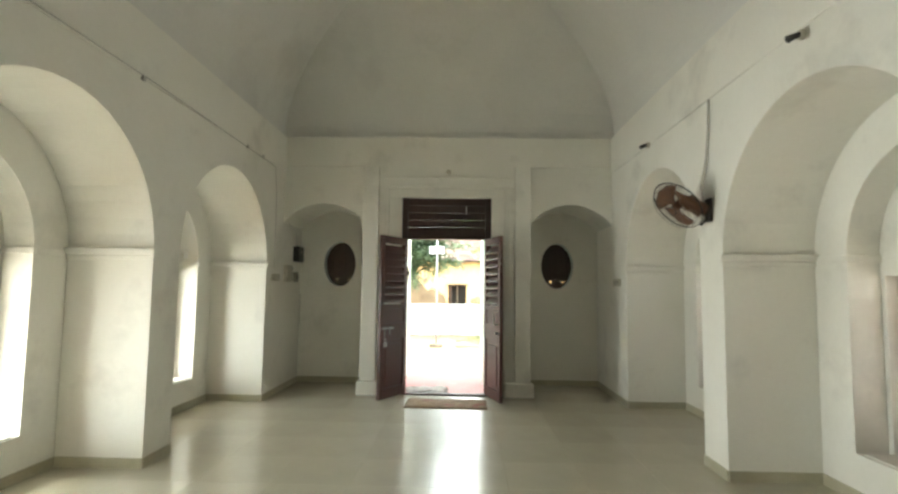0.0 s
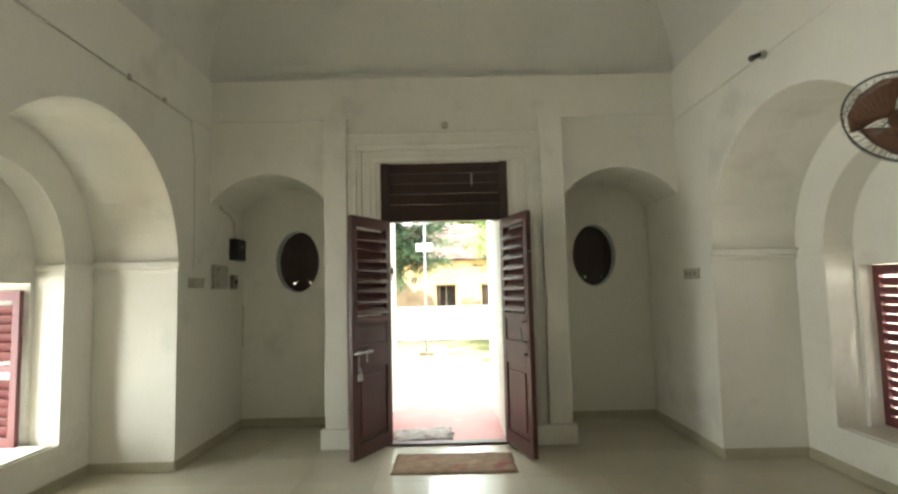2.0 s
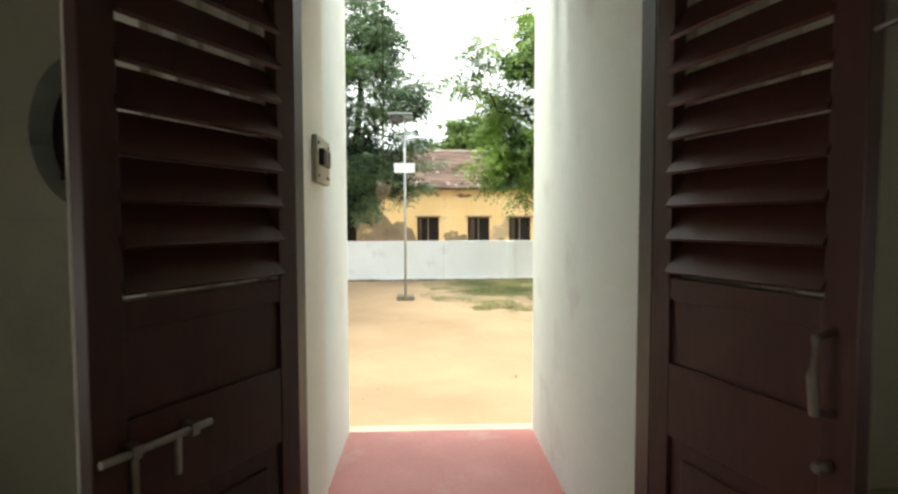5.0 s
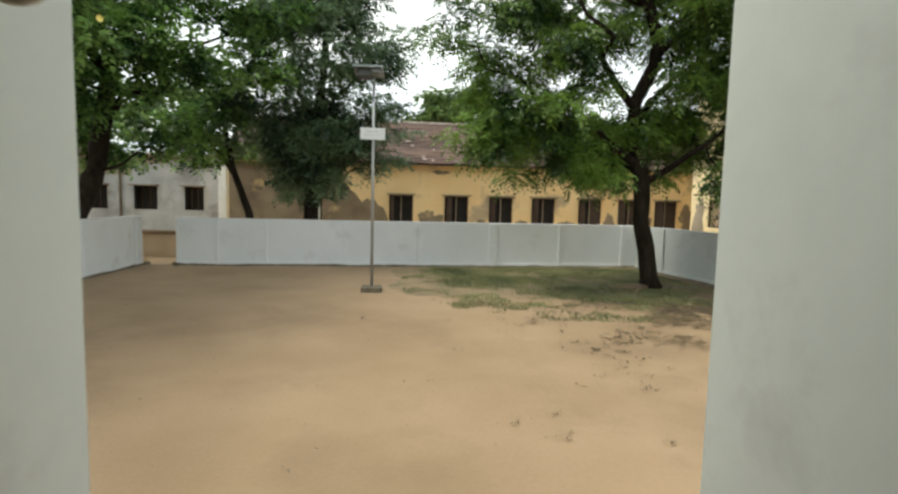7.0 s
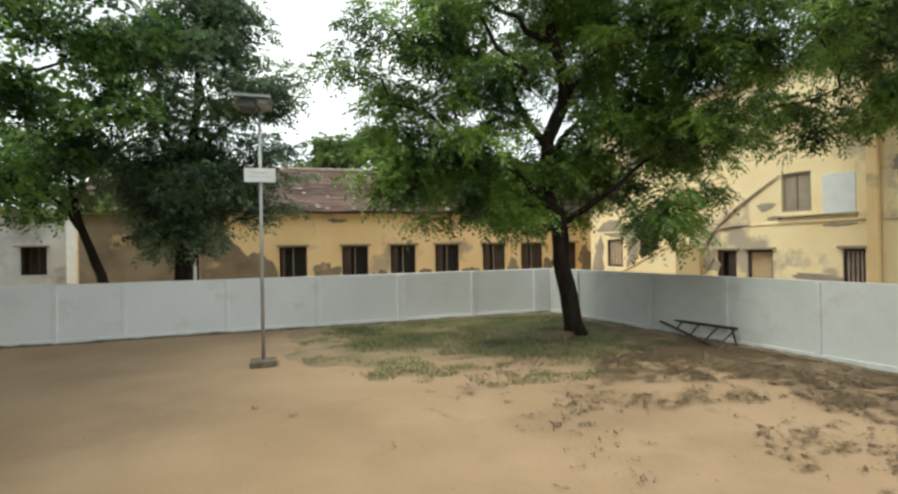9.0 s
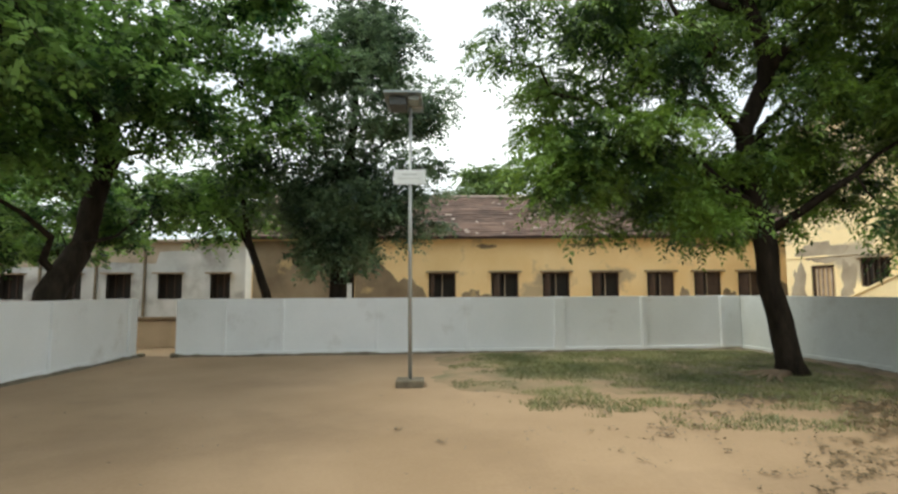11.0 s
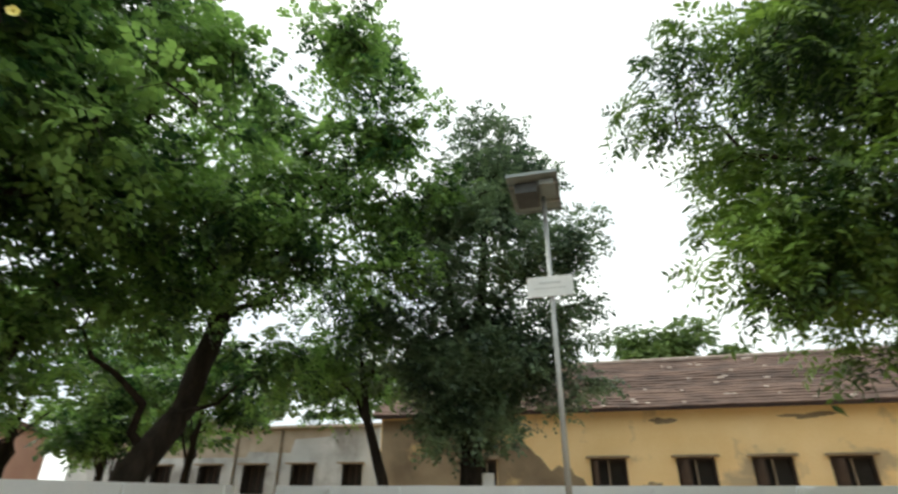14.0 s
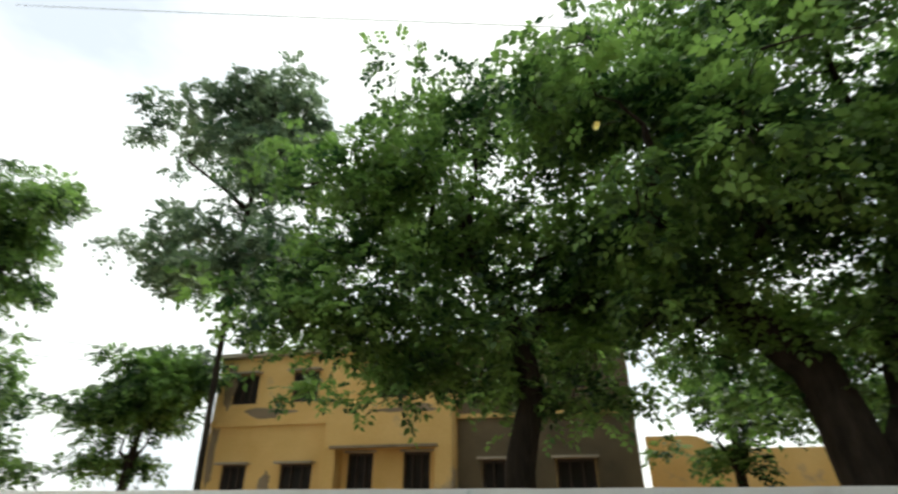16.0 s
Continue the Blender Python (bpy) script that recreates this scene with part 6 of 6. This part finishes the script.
# ---------------------------------------------------------------- grass and litter
def blades(name, count, place, length, width, mat, seed, flat=False):
    rng = np.random.default_rng(seed)
    p = place(rng, count)
    n = len(p)
    a = rng.uniform(0, math.tau, n)
    d = np.stack((np.cos(a), np.sin(a), np.zeros(n)), 1)
    s = np.stack((-np.sin(a), np.cos(a), np.zeros(n)), 1)
    l = (length * rng.uniform(0.5, 1.4, n))[:, None]
    w = (width * rng.uniform(0.6, 1.3, n))[:, None]
    if flat:
        z = np.zeros((n, 3))
        z[:, 2] = rng.uniform(0.004, 0.03, n)
        z2 = np.zeros((n, 3))
        z2[:, 2] = rng.uniform(0.004, 0.035, n)
        v = np.stack((p + z, p + d * l * 0.5 + s * w * 0.5 + z2, p + d * l + z, p + d * l * 0.5 - s * w * 0.5 + z2), 1)
    else:
        tip = d * l * rng.uniform(0.3, 0.9, n)[:, None]
        tip[:, 2] = (l[:, 0] * rng.uniform(0.5, 1.0, n))
        mid = tip * 0.5
        mid[:, 2] *= 1.25
        v = np.stack((p - s * w * 0.5, p + s * w * 0.5, p + mid + s * w * 0.3, p + tip), 1)
    v = v.reshape(-1, 3)
    q = len(v) // 4
    me = bpy.data.meshes.new(name)
    me.vertices.add(len(v))
    me.vertices.foreach_set("co", v.astype(np.float32).ravel())
    me.loops.add(q * 4)
    me.loops.foreach_set("vertex_index", np.arange(q * 4, dtype=np.int32))
    me.polygons.add(q)
    me.polygons.foreach_set("loop_start", np.arange(0, q * 4, 4, dtype=np.int32))
    me.update(calc_edges=True)
    me.materials.append(mat)
    return new(name, me)


def lawn(rng, count):
    """Thin grass, densest towards the far wall, breaking into patches on the yard side."""
    out = []
    while len(out) < count:
        x, y = rng.uniform(-1.5, 8.6), rng.uniform(10.4, 19.2)
        if y > 18.9 + 0.05 * x * 0.9 or x > 9.9 - 0.12 * (y - 10):
            continue
        patch = noise.noise(Vector((x * 0.55, y * 0.8, 1.7))) + 0.5 * noise.noise(Vector((x * 2.0, y * 2.2, 5.1)))
        edge = min(1.0, (x + 0.2) / 2.0) * min(1.0, max(0.0, (y - 10.9 + 0.1 * x) / 4.6))
        if edge < 0.06:
            continue
        if patch * 1.5 + 1.5 * edge - 0.7 > rng.uniform(-0.3, 1.4):
            out.append((x, y, GROUND + 0.002))
    return np.array(out)


tagged(blades("grass", 95000, lawn, 0.065, 0.012, GRASS, 5), "thin patchy green grass towards the far wall", "grass", kind="stuff")


def fallen(rng, count):
    """Small heaps of dry leaves and weeds, thick beside the wall and thinning out over the sand."""
    out = []
    while len(out) < count:
        x, y = rng.normal(7.5, 2.9), rng.normal(11.0, 3.1)
        lim = 9.75 - 0.12 * (y - 10)
        if x > lim or y > 18.9 or y < 5.5 or x < -1:
            continue
        near = max(0.0, 1.0 - (lim - x) / 6.5)
        if noise.noise(Vector((x * 0.8, y * 0.8, 9))) + 0.4 * noise.noise(Vector((x * 2.6, y * 2.6, 2))) + 0.5 * near < rng.uniform(-0.1, 0.6):
            continue
        r = rng.uniform(0.03, 0.11)
        for k in range(int(rng.uniform(4, 26) * (0.5 + near))):
            a, q = rng.uniform(0, math.tau), r * abs(rng.normal())
            out.append((min(x + q * 1.4 * math.cos(a), lim), y + q * math.sin(a), GROUND + 0.016))
    return np.array(out)


tagged(blades("leaf_litter", 42000, fallen, 0.046, 0.026, LITTER, 8, True), "scattered heaps of dry brown leaves on the sand", "leaf litter", kind="stuff")


def sparse(rng, count):
    return np.stack((rng.uniform(-8, 9, count), rng.uniform(5, 18.5, count), np.full(count, GROUND + 0.006)), 1)


tagged(blades("twig_litter", 420, sparse, 0.05, 0.018, LITTER, 12, True), "a few dry leaves and twigs scattered over the sand", "leaf litter", kind="stuff")
sheet = bmesh.new()
cols = []
for j in range(40):
    row = []
    for i in range(56):
        x, y = -1.6 + 10.6 * i / 55, 13.2 + 6.05 * j / 39
        e = 0.5 * noise.noise(Vector((x * 0.7, y * 0.7, 3))) + 0.25 * noise.noise(Vector((x * 2, y * 2, 4)))
        inside = min((x + 0.1) / 1.5, (y - 13.6 + 0.12 * x) / 1.4) + e
        row.append(sheet.verts.new((x, min(y, 18.98 + 0.0526 * (x + 7.62) - 0.42), uneven(x, y) + 0.012 + min(0.0, 0.03 * (inside - 0.3)))))
    cols.append(row)
for j in range(39):
    for i in range(55):
        sheet.faces.new((cols[j][i], cols[j][i + 1], cols[j + 1][i + 1], cols[j + 1][i]))
soil = bmesh.new()
cols = []
for j in range(140):
    row = []
    y = 6.0 + 12.9 * j / 139
    lim = 10.05 - 0.12 * (y - 8.8) - 0.12
    for i in range(70):
        x = lim - 5.4 + 5.4 * i / 69
        e = 0.4 * noise.noise(Vector((x * 0.6, y * 0.6, 8))) + 0.6 * noise.noise(Vector((x * 2.2, y * 2.2, 2))) + 0.5 * noise.noise(Vector((x * 5.5, y * 5.5, 4)))
        inside = (x - lim + 1.5 + 0.1 * max(0.0, 12 - y)) / 1.6 + 0.9 * e
        row.append(soil.verts.new((x, y, uneven(x, y) + 0.016 + min(0.0, 0.03 * (inside - 0.3)))))
    cols.append(row)
for j in range(139):
    for i in range(69):
        soil.faces.new((cols[j][i], cols[j][i + 1], cols[j + 1][i + 1], cols[j + 1][i]))
structure("soil_strip", soil, SOIL, "dark leafy soil under the neem along the wall", "ground", smooth=True)
structure("turf", sheet, TURF, "worn grassy soil towards the far wall", "ground", smooth=True)

# ---------------------------------------------------------------- hall floor tiles
hall = tagged(new("floor"), "glossy cream vitrified tile floor with fine joints", "floor", kind="structure")


def tile_mesh(w, d):
    bm = bmesh.new()
    box(bm, 0.0006, w - 0.0006, 0.0006, d - 0.0006, -0.005, 0.0)
    es = [e for e in bm.edges if all(v.co.z > -0.001 for v in e.verts)]
    bmesh.ops.bevel(bm, geom=es, offset=0.0008, segments=1, affect="EDGES")
    return mesh_of(bm, TILE)


size = 0.6
full = tile_mesh(size, size)
cut = {}
for j in range(16):
    for i in range(-6, 6):
        x0, x1 = i * size, (i + 1) * size
        y1 = 0.0 - j * size + 0.85
        y0 = y1 - size
        if y0 < REAR:
            y0 = REAR
        x0, x1 = max(x0, -3.08), min(x1, 3.08)
        key = (round(x1 - x0, 3), round(y1 - y0, 3))
        if key[0] < 0.02 or key[1] < 0.02:
            continue
        me = full if key == (0.6, 0.6) else cut.setdefault(key, tile_mesh(*key))
        t = new("tile", me)
        t.location = (x0, y0, 0.0)
        t.parent = hall
